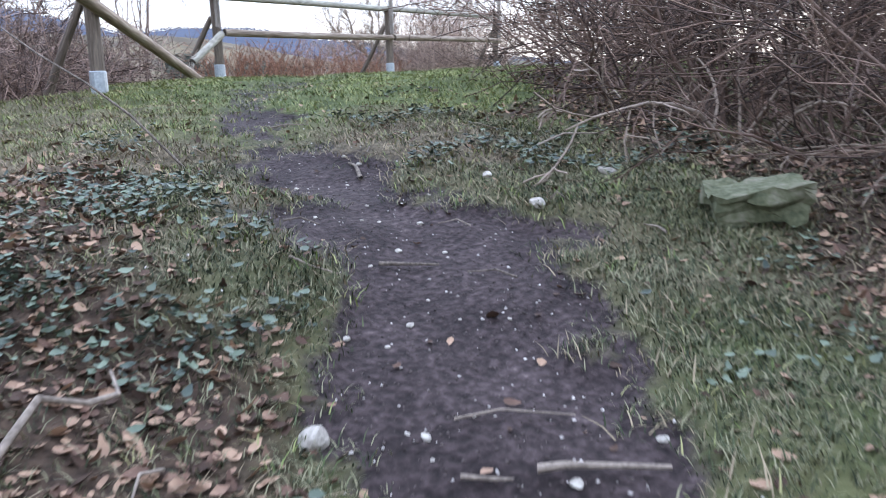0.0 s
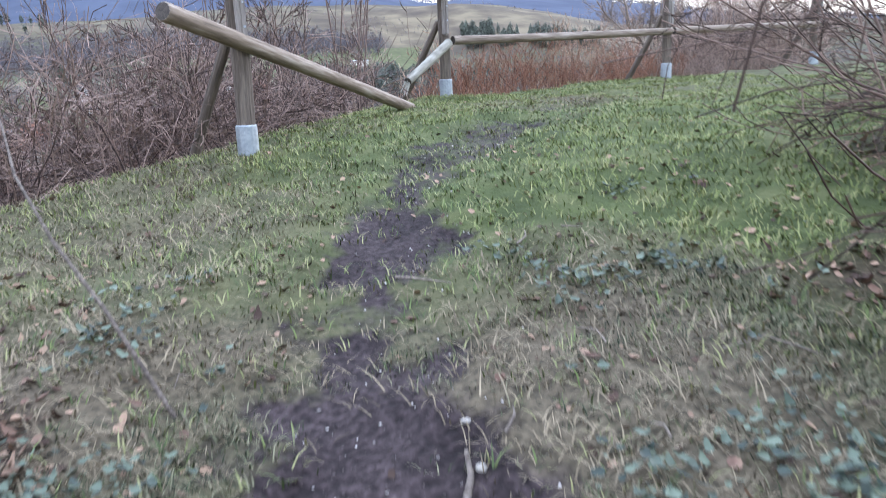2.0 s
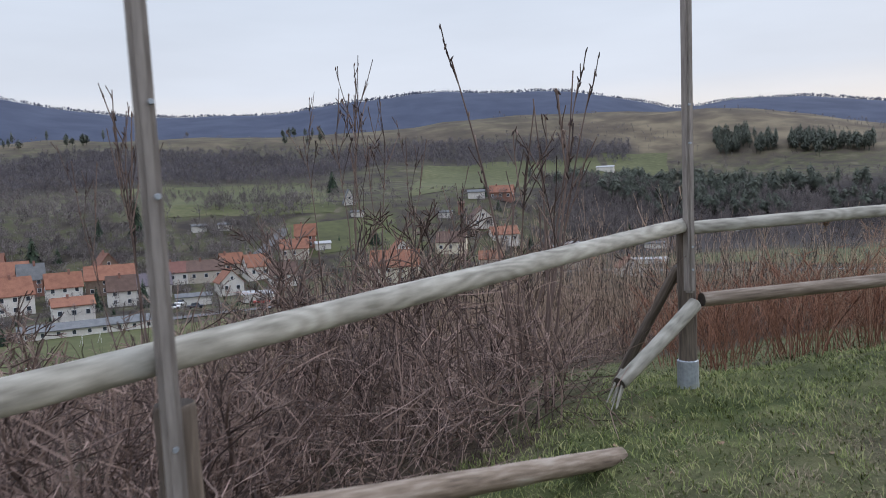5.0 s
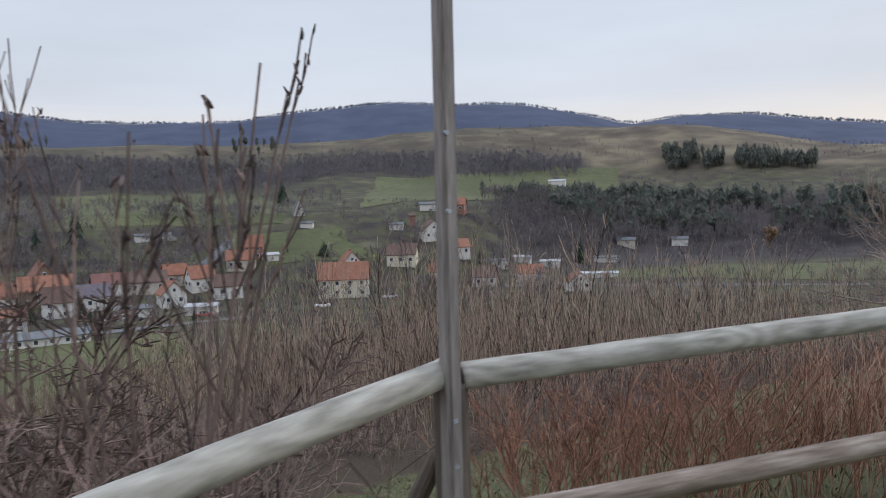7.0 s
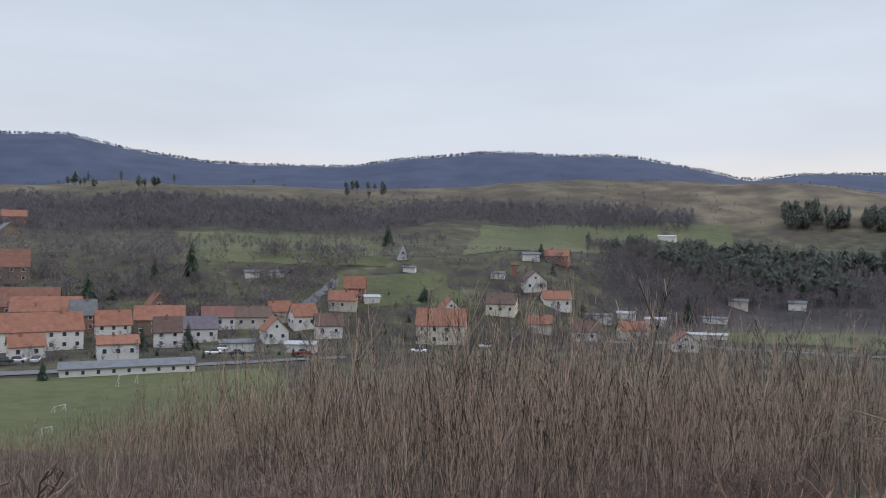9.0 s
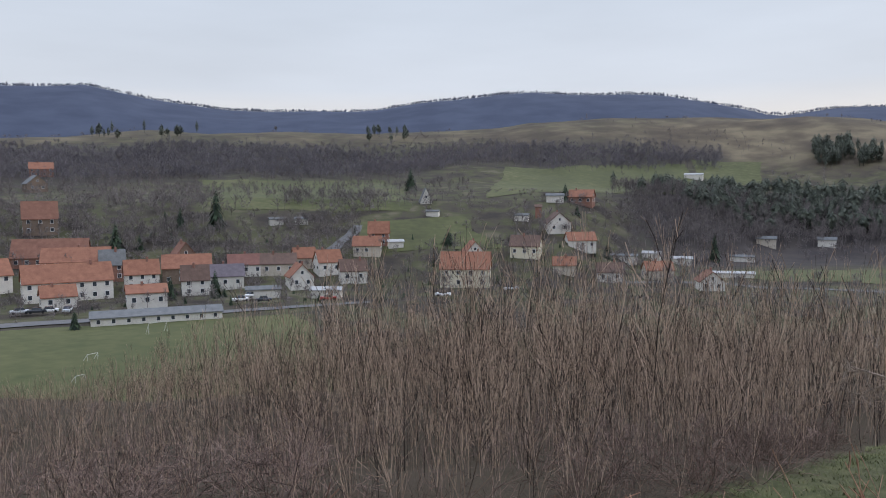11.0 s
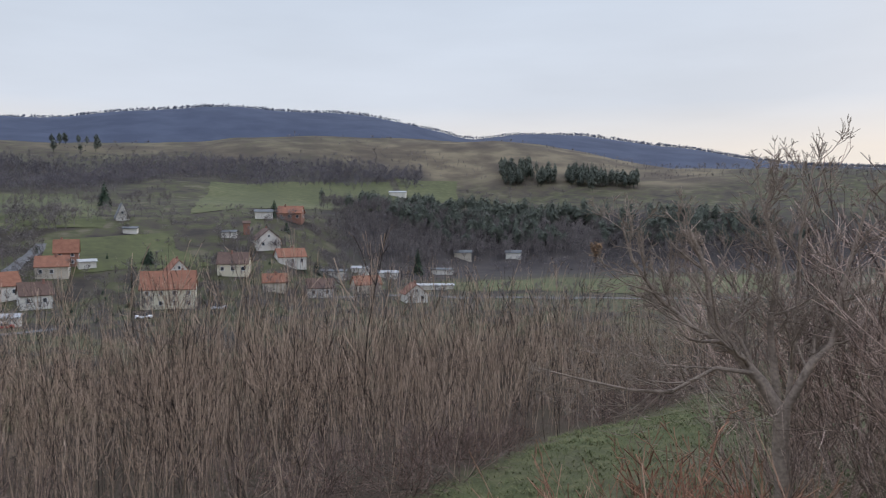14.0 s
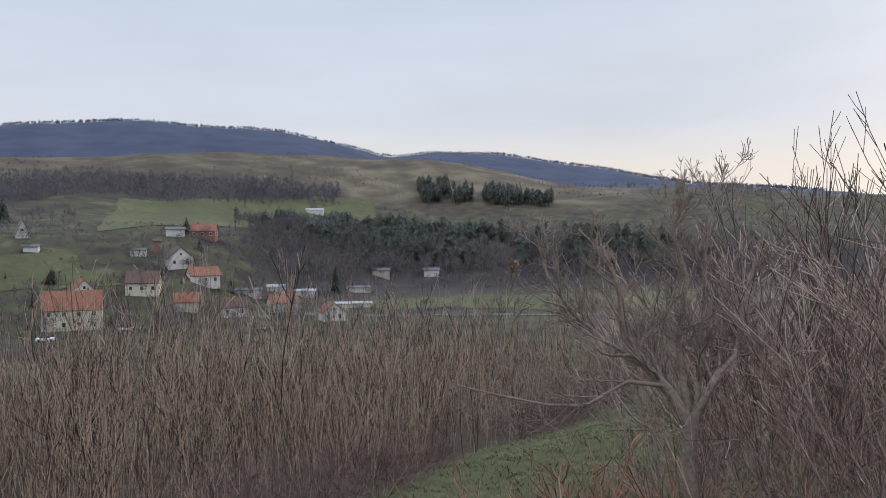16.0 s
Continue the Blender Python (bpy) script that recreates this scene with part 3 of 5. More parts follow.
log("top_rail", (1.78, 6.21, P1.z + TOPZ + 0.075), P2 + up * (TOPZ + 0.01) + Vector((-0.02, -0.02, 0)), 0.052, M_RAIL, fence, "pale top rail with a sawn end", seed=31, taper=1.0, cut=0.55)
log("top_rail", P2 + up * (TOPZ - 0.012) + Vector((0.03, 0.005, 0)), P3 + up * (TOPZ - 0.01) + Vector((-0.01, 0, 0)), 0.052, M_RAIL, fence, seed=32, taper=0.97, cut=0.55)
log("top_rail", P3 + up * TOPZ + Vector((0.03, 0.01, 0)), P4 + up * TOPZ, 0.052, M_RAIL, fence, seed=33, cut=0.55)
log("lower_rail", P2 + up * LOWZ + Vector((0.07, -0.07, 0)), P3 + up * LOWZ + Vector((0, -0.1, 0)), 0.045, M_RAIL_OLD, fence, seed=34)
log("lower_rail", P3 + up * LOWZ + Vector((0.03, -0.1, 0)), P4 + up * LOWZ + Vector((0, -0.1, 0)), 0.045, M_RAIL_OLD, fence, seed=35)
log("broken_rail", (1.775, 6.13, 2.43), (3.87, 8.41, 1.77), 0.053, M_RAIL_OLD, fence, "lower rail hanging loose, one end dropped to the grass", seed=36, taper=0.9)
log("rail_stump", P2 + up * (LOWZ - 0.02) + Vector((0.02, -0.09, 0)), P2 + Vector((-0.58, -0.5, 0.2)), 0.045, M_RAIL, fence, "snapped rail stump hanging from the post", seed=37)
for k in range(5):
    a_ = P2 + Vector((-0.575 + 0.015 * (k % 2), -0.5 + 0.02 * (k - 2) * 0.6, 0.175 + 0.01 * k))
    log("splinter", a_ + Vector((0.03, 0.04, 0.05)), a_ + Vector((-0.05 - 0.01 * k, -0.05, -0.10 - 0.015 * (k % 3))), 0.011, M_RAIL, fence, sides=5, taper=0.3, seed=60 + k)


# ---- plants ----
def shape_bush(seed, stems, tall, r0, lean=0.5, per=(9, 5), wig=0.16, up=0.1, spread=0.9, base=0.12, short=(0.3, 0.6), lo=0.25, floor_r=0.002, K=5, sides=(5, 3, 3), knob=0):
    rng = np.random.default_rng(seed)
    a = rng.uniform(0, 2 * np.pi, stems)
    S = np.stack([np.cos(a) * base * rng.uniform(0, 1, stems), np.sin(a) * base * rng.uniform(0, 1, stems), np.full(stems, -0.05)], -1)
    D = np.stack([np.cos(a) * lean * rng.uniform(0.2, 1, stems), np.sin(a) * lean * rng.uniform(0.2, 1, stems), np.ones(stems)], -1)
    L = tall * rng.uniform(0.6, 1.05, stems)
    V, Q = plant(rng, S, D, L, np.full(stems, r0) * rng.uniform(0.6, 1.1, stems), per, K, wig, up, spread, sides, short, lo, floor_r)
    if knob:
        tips = V[rng.integers(0, len(V), knob)]
        tips = tips[tips[:, 2] > tall * 0.4]
        d = np.stack([rng.normal(0, 0.003, len(tips)), rng.normal(0, 0.003, len(tips)), np.full(len(tips), 0.007)], -1)
        Vk, Qk = tubes(np.stack([tips - d * 0.6, tips, tips + d], 1), np.tile(np.array([[0.001, 0.0022, 0.0006]]), (len(tips), 1)), 4)
        V, Q = join([(V, Q), (Vk, Qk)])
    return V, Q


def stuff(name, pairs, mat, label, category):
    V, Q = join(pairs)
    return tagged(put(name, mesh_of(name, V, Q), mat), label, category, kind="stuff")


def scatter(rng, n, box, keep):
    """Places in a box of x and y for which keep(x, y) holds."""
    x = rng.uniform(box[0], box[1], n)
    y = rng.uniform(box[2], box[3], n)
    k = keep(x, y)
    x, y = x[k], y[k]
    return np.stack([x, y, height(x, y)], -1)


def grow(name, shapes, places, rng, mat, label, category, size=(0.8, 1.2), tall=None):
    pairs = []
    which = rng.integers(0, len(shapes), len(places))
    sz = size if isinstance(size, np.ndarray) else rng.uniform(size[0], size[1], len(places))
    tl = sz if tall is None else tall
    for k, (V, Q) in enumerate(shapes):
        s_ = which == k
        if s_.any():
            pairs.append(many(V, Q, places[s_], rng.uniform(0, 6.28, s_.sum()), sz[s_], tl[s_]))
    return stuff(name, pairs, mat, label, category)


def stem_meshes(seed, count, **kw):
    """Meshes of single branching stems, one metre tall, to be shared."""
    return [mesh_of("stem", *shape_bush(seed + k, 1, 1.0, **kw)) for k in range(count)]


def bush_of(name, meshes, mat, x, y, tall, stems, lean, seed, label, category, group="", base=0.18, low=0.6):
    """A bush of separate leaning stems on one root."""
    rg = random.Random(seed)
    thing = empty(name, Matrix.Translation((x, y, float(height(x, y)))), label, category, group)
    for k in range(stems):
        a = 360 * (k + rg.random() * 0.7) / stems
        s_ = tall * rg.uniform(low, 1.05)
        tilt = lean * rg.uniform(0.15, 1.0)
        b_ = base * rg.random()
        m = pose(b_ * math.cos(math.radians(a)), b_ * math.sin(math.radians(a)), -0.03, 0, 0, a) @ pose(0, 0, 0, 0, tilt, rg.uniform(-30, 30)) @ Matrix.Scale(s_, 4)
        put("stem", rg.choice(meshes), mat, thing, m=m)
    return thing


rng = np.random.default_rng(5)


# sapling thicket below the meadow
sap = [shape_bush(100 + k, 1, 1.0, 0.0042, 0.25, (10, 2), 0.08, 0.12, 0.6, 0.02, (0.2, 0.5), 0.1, 0.0013, 6, (3, 1, 1)) for k in range(9)]
pl = scatter(rng, 40000, (-60, 45, 10, 80), in_thicket)
r_, az_ = polar(pl[:, 0], pl[:, 1])
close = r_ < 26
pl = np.concatenate([pl[close][:3700], pl[~close & (rng.uniform(0, 1, len(pl)) < np.interp(r_, [26, 40, 74], [0.7, 0.5, 0.22]))][:4200]])
r_, az_ = polar(pl[:, 0], pl[:, 1])
want = 3.5 - np.interp(az_, [-50, -28, -20, -8, 5, 30], [0.24, 0.20, 0.16, 0.10, 0.085, 0.105]) * r_ - np.interp(r_, [5, 12, 20], [0.7, 0.4, 0.0]) - pl[:, 2]
tall = np.clip(want, 1.3, 9) * rng.uniform(0.42, 1.12, len(pl)) * (1 + 0.28 * fbm(pl[:, 0], pl[:, 1], 4, 67))
grow("sapling_thicket", sap, pl, rng, M_THICKET, "dense thicket of bare grey-brown saplings on the slope", "thicket", np.clip(tall * 0.7, 0.8, 3.0) * (0.6 + 1.1 * rng.uniform(0, 1, len(pl)) ** 2), tall)

under = scatter(rng, 6000, (-20, 26, 12, 36), lambda x, y: in_thicket(x, y) & (polar(x, y)[0] < 24))[:100]
# low scrub beyond the rim, west of the broken fence
scrub = [shape_bush(200 + k, 9, 1.0, 0.006, 1.1, (7, 3), 0.22, 0.02, 1.0, 0.25, (0.35, 0.7), 0.2, 0.0018, 5, (4, 1, 1)) for k in range(6)]
pl = scatter(rng, 900, (-14, 4.6, 6.8, 18), lambda x, y: (beyond(x, y) > 0.4 + 0.3 * vnoise(x, y)))
pl = np.concatenate([pl[rng.permutation(len(pl))[:130]], scatter(rng, 900, (-6, 3.6, 5.6, 11), lambda x, y: (beyond(x, y) > 0.3) & (beyond(x, y) < 3.2))[:130]])
grow("scrub", scrub, pl, rng, M_BRUSH, "tangled leafless scrub below the fence", "scrub", (0.7, 1.35))

edge = scatter(rng, 9000, (5, 26, 13, 36), lambda x, y: in_thicket(x, y) & ~in_thicket(x + 0.7, y - 1.3))[:110]
grow("edge_growth", scrub, edge[:85], rng, M_THORN, "dark brown undergrowth along the edge of the meadow", "scrub", (0.5, 0.9))
grow("undergrowth", scrub, under, rng, M_BRUSH, "low bare undergrowth at the foot of the saplings", "scrub", (0.6, 1.0))

# tall knobbly shoots behind the fence
knobby = stem_meshes(300, 4, r0=0.004, lean=0.1, per=(4, 2), wig=0.06, up=0.12, spread=0.5, base=0.0, short=(0.2, 0.42), lo=0.35, floor_r=0.0012, K=8, sides=(6, 4, 3), knob=26)
for k, (x, y, h_, n_, ln) in enumerate(((3.72, 9.67, 3.7, 6, 5), (2.5, 11.3, 3.1, 7, 10), (0.9, 10.6, 3.3, 5, 13), (-0.8, 9.4, 3.0, 5, 16), (3.1, 9.6, 2.2, 3, 14))):
    bush_of("sapling", knobby, M_TWIG, x, y, h_, n_, ln, 310 + k, "tall bare sapling clump with dark knobbly shoots behind the fence", "sapling", "saplings behind the fence", 0.28, 0.85)

# small crooked trees standing in the scrub
crook = stem_meshes(350, 5, r0=0.017, lean=0.2, per=(9, 5, 3), wig=0.2, up=0.05, spread=0.85, base=0.0, short=(0.35, 0.7), lo=0.22, floor_r=0.0022, K=7, sides=(6, 4, 3, 3))
for k, (x, y, h_) in enumerate(((0.2, 8.0, 1.7), (1.2, 8.3, 2.0), (1.9, 8.5, 1.6), (2.75, 10.2, 2.0), (3.2, 9.4, 1.6), (3.7, 10.8, 1.9), (-0.8, 7.7, 1.6), (0.4, 9.6, 2.2), (-2.0, 8.5, 1.9), (1.6, 10.4, 2.2), (2.2, 12.0, 2.4), (-0.6, 10.8, 2.3), (-3.0, 10.0, 2.2), (-1.6, 12.0, 2.6))):
    bush_of("bare_shrub", crook, M_TWIG, x, y, h_, 2, 22, 360 + k, "small crooked bare tree standing in the scrub", "shrub", "crooked trees behind the fence", 0.12, 0.75)

# reddish shoots past the second bay
red = stem_meshes(400, 5, r0=0.006, lean=0.15, per=(6, 3), wig=0.09, up=0.10, spread=0.6, base=0.0, short=(0.3, 0.6), lo=0.3, floor_r=0.0022, K=5)
pl = scatter(rng, 900, (5.0, 11, 10.2, 15), lambda x, y: (beyond(x, y) > 0.55) & (beyond(x, y) < 2.5) & (x < 9.2))
for k, p in enumerate(pl[:44]):
    bush_of("red_shrub", red, M_RED, p[0], p[1], rng.uniform(0.95, 1.3), 8, 24, 430 + k, "upright reddish-brown bare shrub past the fence", "shrub", "red shrubs past the fence", 0.25)
stalk = stem_meshes(420, 3, r0=0.0036, lean=0.1, per=(5, 2), wig=0.07, up=0.08, spread=0.55, base=0.0, short=(0.3, 0.55), lo=0.35, floor_r=0.0012)
for k, (x, y, h_) in enumerate(((6.75, 10.95, 1.25), (7.1, 11.0, 1.3), (6.5, 11.0, 1.15), (7.6, 11.6, 1.3), (7.45, 11.1, 1.25), (7.95, 11.2, 1.2), (7.25, 11.5, 1.45))):
    bush_of("dry_stalk", stalk, M_STALK, x, y, h_, 5, 22, 460 + k, "pale orange dry stalk with forked tips", "stalk", "dry stalks past the rail", 0.1)


# grey tree and bushes at the east end
def grey_tree():
    x, y = 9.95, 13.3
    z = float(height(x, y))
    thing = empty("bare_tree", Matrix.Translation((x, y, z)), "bare grey-barked low-forking tree with twisted twigs", "tree")
    fork = 3.5 - 0.234 * 5.5 - z
    rg = np.random.default_rng(77)
    P = np.array([[(0.05, 0, -0.1), (0.03, 0.0, fork * 0.4), (0, 0.01, fork * 0.75), (0, 0, fork)]])
    V, Q = tubes(P, np.array([[0.068, 0.056, 0.05, 0.054]]), 10)
    put("trunk", mesh_of("trunk", V, Q, True), M_BARK, thing)
    # limbs: start and joints as metres across, away and up from the fork, then the radius at the start
    turn = Matrix.Rotation(radians(-23.3), 3, "Z")
    bends = (
        (((0, 0, -0.06), (-0.13, 0.0, 0.16), (-0.30, 0.05, 0.36), (-0.44, 0.06, 0.55), (-0.46, 0.1, 0.85), (-0.58, 0.1, 1.15)), 0.046),
        (((-0.18, 0, 0.22), (-0.45, -0.1, 0.27), (-0.75, -0.2, 0.13), (-1.0, -0.2, 0.14), (-1.3, -0.2, 0.2), (-1.62, -0.2, 0.28)), 0.017),
        (((-0.32, 0.05, 0.38), (-0.55, 0.1, 0.5), (-0.78, 0.1, 0.7), (-0.95, 0.1, 0.95), (-1.02, 0.15, 1.2)), 0.022),
        (((-0.02, 0.03, 0.05), (-0.06, 0.08, 0.5), (0.0, 0.1, 0.95), (-0.1, 0.1, 1.25), (-0.06, 0.1, 1.45)), 0.026),
        (((0.02, 0, -0.02), (0.16, -0.05, 0.3), (0.3, 0.0, 0.42), (0.42, 0.1, 0.85), (0.55, 0.1, 1.35)), 0.030),
        (((0.01, -0.02, -0.2), (0.13, 0.15, 0.5), (0.16, 0.2, 1.1), (0.26, 0.25, 1.6)), 0.022),
    )
    for pts, r0 in bends:
        P = np.array([[tuple(turn @ Vector(p) + Vector((0, 0, fork))) for p in pts]])
        Rr = r0 * np.linspace(1, 0.28, len(pts))[None] * rg.uniform(0.92, 1.08, (1, len(pts)))
        out = [tubes(P, Rr, 9)]
        L = np.array([1.0])
        for per, sd, ln_ in ((18, 5, (0.3, 0.6)), (8, 3, (0.35, 0.7)), (4, 3, (0.35, 0.7))):
            S, D, L, R0 = sprout(rg, P, Rr, L, per, 0.18, 0.98, 0.95, ln_, 0.5)
            D[:, 2] += 0.15
            P, Rr = strokes(rg, S, D, L, R0, 5, 0.16, 0.08)
            out.append(tubes(P, np.maximum(Rr, 0.0021), sd))
        V, Q = join(out)
        put("limb", mesh_of("limb", V, Q, True), M_BARK, thing)


grey_tree()
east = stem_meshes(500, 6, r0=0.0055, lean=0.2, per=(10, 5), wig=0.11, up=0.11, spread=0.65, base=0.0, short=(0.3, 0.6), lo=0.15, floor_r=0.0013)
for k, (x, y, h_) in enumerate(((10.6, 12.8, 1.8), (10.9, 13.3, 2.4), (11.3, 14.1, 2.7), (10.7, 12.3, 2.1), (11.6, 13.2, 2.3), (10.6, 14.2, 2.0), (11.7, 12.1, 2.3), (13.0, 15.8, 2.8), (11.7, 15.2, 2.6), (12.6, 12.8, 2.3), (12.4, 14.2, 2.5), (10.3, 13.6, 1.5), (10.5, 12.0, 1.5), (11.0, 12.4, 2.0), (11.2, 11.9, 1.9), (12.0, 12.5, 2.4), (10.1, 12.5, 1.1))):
    bush_of("bare_shrub", east, M_EAST_LIT, x, y, h_, 13, 30, 540 + k, "tall bare shrub with fine reddish-grey twigs", "shrub", "shrubs at the east end", 0.25)
slim = stem_meshes(520, 4, r0=0.0028, lean=0.1, per=(9, 4), wig=0.06, up=0.14, spread=0.5, base=0.0, short=(0.25, 0.5), lo=0.3, floor_r=0.0008, K=8, sides=(6, 4, 3))
for k, (x, y, h_) in enumerate(((11.6, 13.9, 4.0), (12.0, 13.4, 4.4), (11.2, 14.6, 3.6), (12.6, 14.2, 4.6), (12.4, 13.0, 4.2))):
    bush_of("sapling", slim, M_TWIG, x, y, h_, 4, 15, 560 + k, "tall slender bare sapling", "sapling", "saplings at the east end", 0.3)

# dense bush beside the start of the track
thorn = stem_meshes(600, 6, r0=0.010, lean=0.3, per=(11, 6), wig=0.2, up=-0.03, spread=0.9, base=0.0, short=(0.35, 0.7), lo=0.1, floor_r=0.0018)
for k, (x, y, h_) in enumerate(((3.75, 1.4, 1.6), (4.15, 2.3, 1.8), (4.5, 1.3, 2.2), (4.6, 3.3, 1.8), (5.2, 2.5, 2.3), (5.3, 4.2, 1.6), (3.55, 0.4, 1.7), (4.1, 0.2, 2.2), (5.0, 1.0, 2.5), (6.2, 3.6, 2.4), (6.3, 4.9, 1.7), (3.0, -0.6, 1.7), (6.0, 2.0, 2.7), (4.6, 2.5, 1.8), (7.2, 5.0, 2.1), (8.2, 5.6, 2.2))):
    bush_of("thorn_bush", thorn, M_THORN, x, y, h_, 10, 43, 640 + k, "dense bare thorn bush with arching dark twigs", "bush", "bushes beside the track", 0.3)
limbs = stem_meshes(680, 3, r0=0.0085, lean=0.2, per=(5, 3), wig=0.22, up=-0.12, spread=0.8, base=0.0, short=(0.3, 0.6), lo=0.3, floor_r=0.0025, K=8, sides=(7, 4, 3))
bush_of("thorn_bush", limbs, M_BARK, 3.75, 2.0, 1.9, 6, 60, 690, "old bush with pale twisted limbs drooping to the ground", "bush", "bushes beside the track", 0.2)
bush_of("thorn_bush", limbs, M_BARK, 3.6, 1.0, 1.8, 6, 60, 691, "old bush with pale twisted limbs drooping to the ground", "bush", "bushes beside the track", 0.2)

# grass
def tuft(seed, blades, tall, width, lean):
    rg = np.random.default_rng(seed)
    a = rg.uniform(0, 6.28, blades)
    S = np.stack([rg.normal(0, 0.03, blades), rg.normal(0, 0.03, blades), np.full(blades, -0.005)], -1)
    h = tall * rg.uniform(0.5, 1.1, blades)
    d = np.stack([np.cos(a), np.sin(a), np.zeros(blades)], -1)
    s_ = np.stack([-np.sin(a), np.cos(a), np.zeros(blades)], -1) * width / 2
    ln = (lean * rg.uniform(0.2, 1.2, blades))[:, None]
    mid = S + d * ln * 0.4 * h[:, None] + np.array([0, 0, 1]) * h[:, None] * 0.6
    end = S + d * ln * 1.1 * h[:, None] + np.array([0, 0, 1]) * h[:, None] * 0.9
    V = np.stack([S - s_, S + s_, mid + s_ * 0.8, mid - s_ * 0.8, end + s_ * 0.15, end - s_ * 0.15], 1).reshape(-1, 3)
    b = (np.arange(blades) * 6)[:, None]
    Q = np.concatenate([b + np.array([[0, 1, 2, 3]]), b + np.array([[3, 2, 4, 5]])])
    return V, Q


green = [tuft(700 + k, 7, 0.034, 0.0045, 1.3) for k in range(5)]
on_top = lambda x, y: beyond(x, y) < 0.5
pl = scatter(rng, 56000, (-1.2, 8.5, 0.3, 10.5), lambda x, y: on_top(x, y) & (rng.uniform(0, 1, len(x)) > mud_at(x, y) * 1.02) & (rng.uniform(0, 1, len(x)) > litter_at(x, y) * 0.75) & (rng.uniform(0, 1, len(x)) > dry_at(x, y) * 0.75) & ((y > 2.6 - 0.3 * x) | (rng.uniform(0, 1, len(x)) < 0.3)))
near = scatter(rng, 24000, (0.1, 3.4, 0.1, 3.8), lambda x, y: (rng.uniform(0, 1, len(x)) > mud_at(x, y) * 1.05) & (rng.uniform(0, 1, len(x)) > litter_at(x, y) * 0.7) & (rng.uniform(0, 1, len(x)) > (dry_at(x, y) - 0.5) * 1.7))
grow("mossy_grass", green, near[:9000], rng, M_MOSS, "short mossy grass with dead blades beside the track", "grass", (0.45, 1.0))
pl = pl[:15000]
lush = 0.6 * pl[:, 0] + 0.8 * pl[:, 1] + fbm(pl[:, 0], pl[:, 1], 1.2, 45) * 0.9 > 5.2
lush &= seg_dist(pl[:, 0], pl[:, 1], TRACK) > 0.55 + 0.3 * fbm(pl[:, 0], pl[:, 1], 0.6, 46)
grow("lush_grass", green, pl[lush], rng, M_LUSH, "bright green winter grass on the crest of the hilltop", "grass", (0.7, 1.4))
grow("grass", green, pl[~lush], rng, M_GRASS, "short green winter grass on the hilltop", "grass", (0.7, 1.4))
straw = [tuft(720 + k, 8, 0.032, 0.0035, 2.2) for k in range(4)]
pl = scatter(rng, 26000, (-1.0, 6, 0.3, 9), lambda x, y: on_top(x, y) & (rng.uniform(0, 1, len(x)) > mud_at(x, y) * 1.02) & (rng.uniform(0, 1, len(x)) < dry_at(x, y)))
grow("dry_grass", straw, pl[:10000], rng, M_STRAW, "matted dry straw-coloured grass beside the track", "grass", (0.6, 1.5))
slope = [tuft(740 + k, 6, 0.045, 0.008, 1.9) for k in range(5)]
pl = scatter(rng, 44000, (4, 20, 10, 29), lambda x, y: (beyond(x, y) > 0.2) & (~in_thicket(x, y)) & (x > 3.5))
grow("slope_grass", slope, pl[:12000], rng, M_SLOPE, "green grass on the slope below the fence", "grass", (0.8, 1.6))


def leaf_shape(seed, size, fold):
    """A fallen leaf: a pointed oval, folded along its rib and curled."""
    rg = np.random.default_rng(seed)
    t = np.linspace(0, 1, 5)
    w = size * 0.34 * np.sin(np.pi * np.clip(t, 0.04, 0.97)) ** 0.7 * (1 + rg.uniform(-0.35, 0.35, 5))
    cz = size * rg.uniform(0.05, 0.25) * (2 * t - 1) ** 2
    mid = np.stack([t * size - size / 2, np.zeros(5), cz], -1)
    lf = mid + np.stack([np.zeros(5), w, w * fold], -1)
    rt = mid + np.stack([np.zeros(5), -w, w * fold * rg.uniform(0.2, 1.2)], -1)
    V = np.concatenate([lf, mid, rt])
    Q = [(k, k + 1, k + 6, k + 5) for k in range(4)] + [(k + 5, k + 6, k + 11, k + 10) for k in range(4)]
    tl = rg.normal(0, 0.35, 2)
    V[:, 2] += V[:, 0] * tl[0] + V[:, 1] * tl[1] + size * 0.12
    return V, np.array(Q)


leaves = [leaf_shape(800 + k, 0.044, 0.6) for k in range(10)]
pl = np.concatenate([scatter(rng, 30000, (-2.4, 1.6, 0.3, 5.2), lambda x, y: rng.uniform(0, 1, len(x)) < (litter_at(x, y) * 0.95 + 0.05) * (1 - 0.9 * mud_at(x, y)))[:12500], scatter(rng, 20000, (1.4, 5.5, 0, 5), lambda x, y: rng.uniform(0, 1, len(x)) < (litter_at(x, y) * 0.6 + 0.01) * (1 - 0.9 * mud_at(x, y)))[:3500]])
grow("leaf_litter", leaves, pl, rng, M_LEAF, "brown fallen leaves strewn on the bank", "leaf litter", (0.45, 1.1))
ivy = [leaf_shape(830 + k, 0.036, 0.35) for k in range(6)]


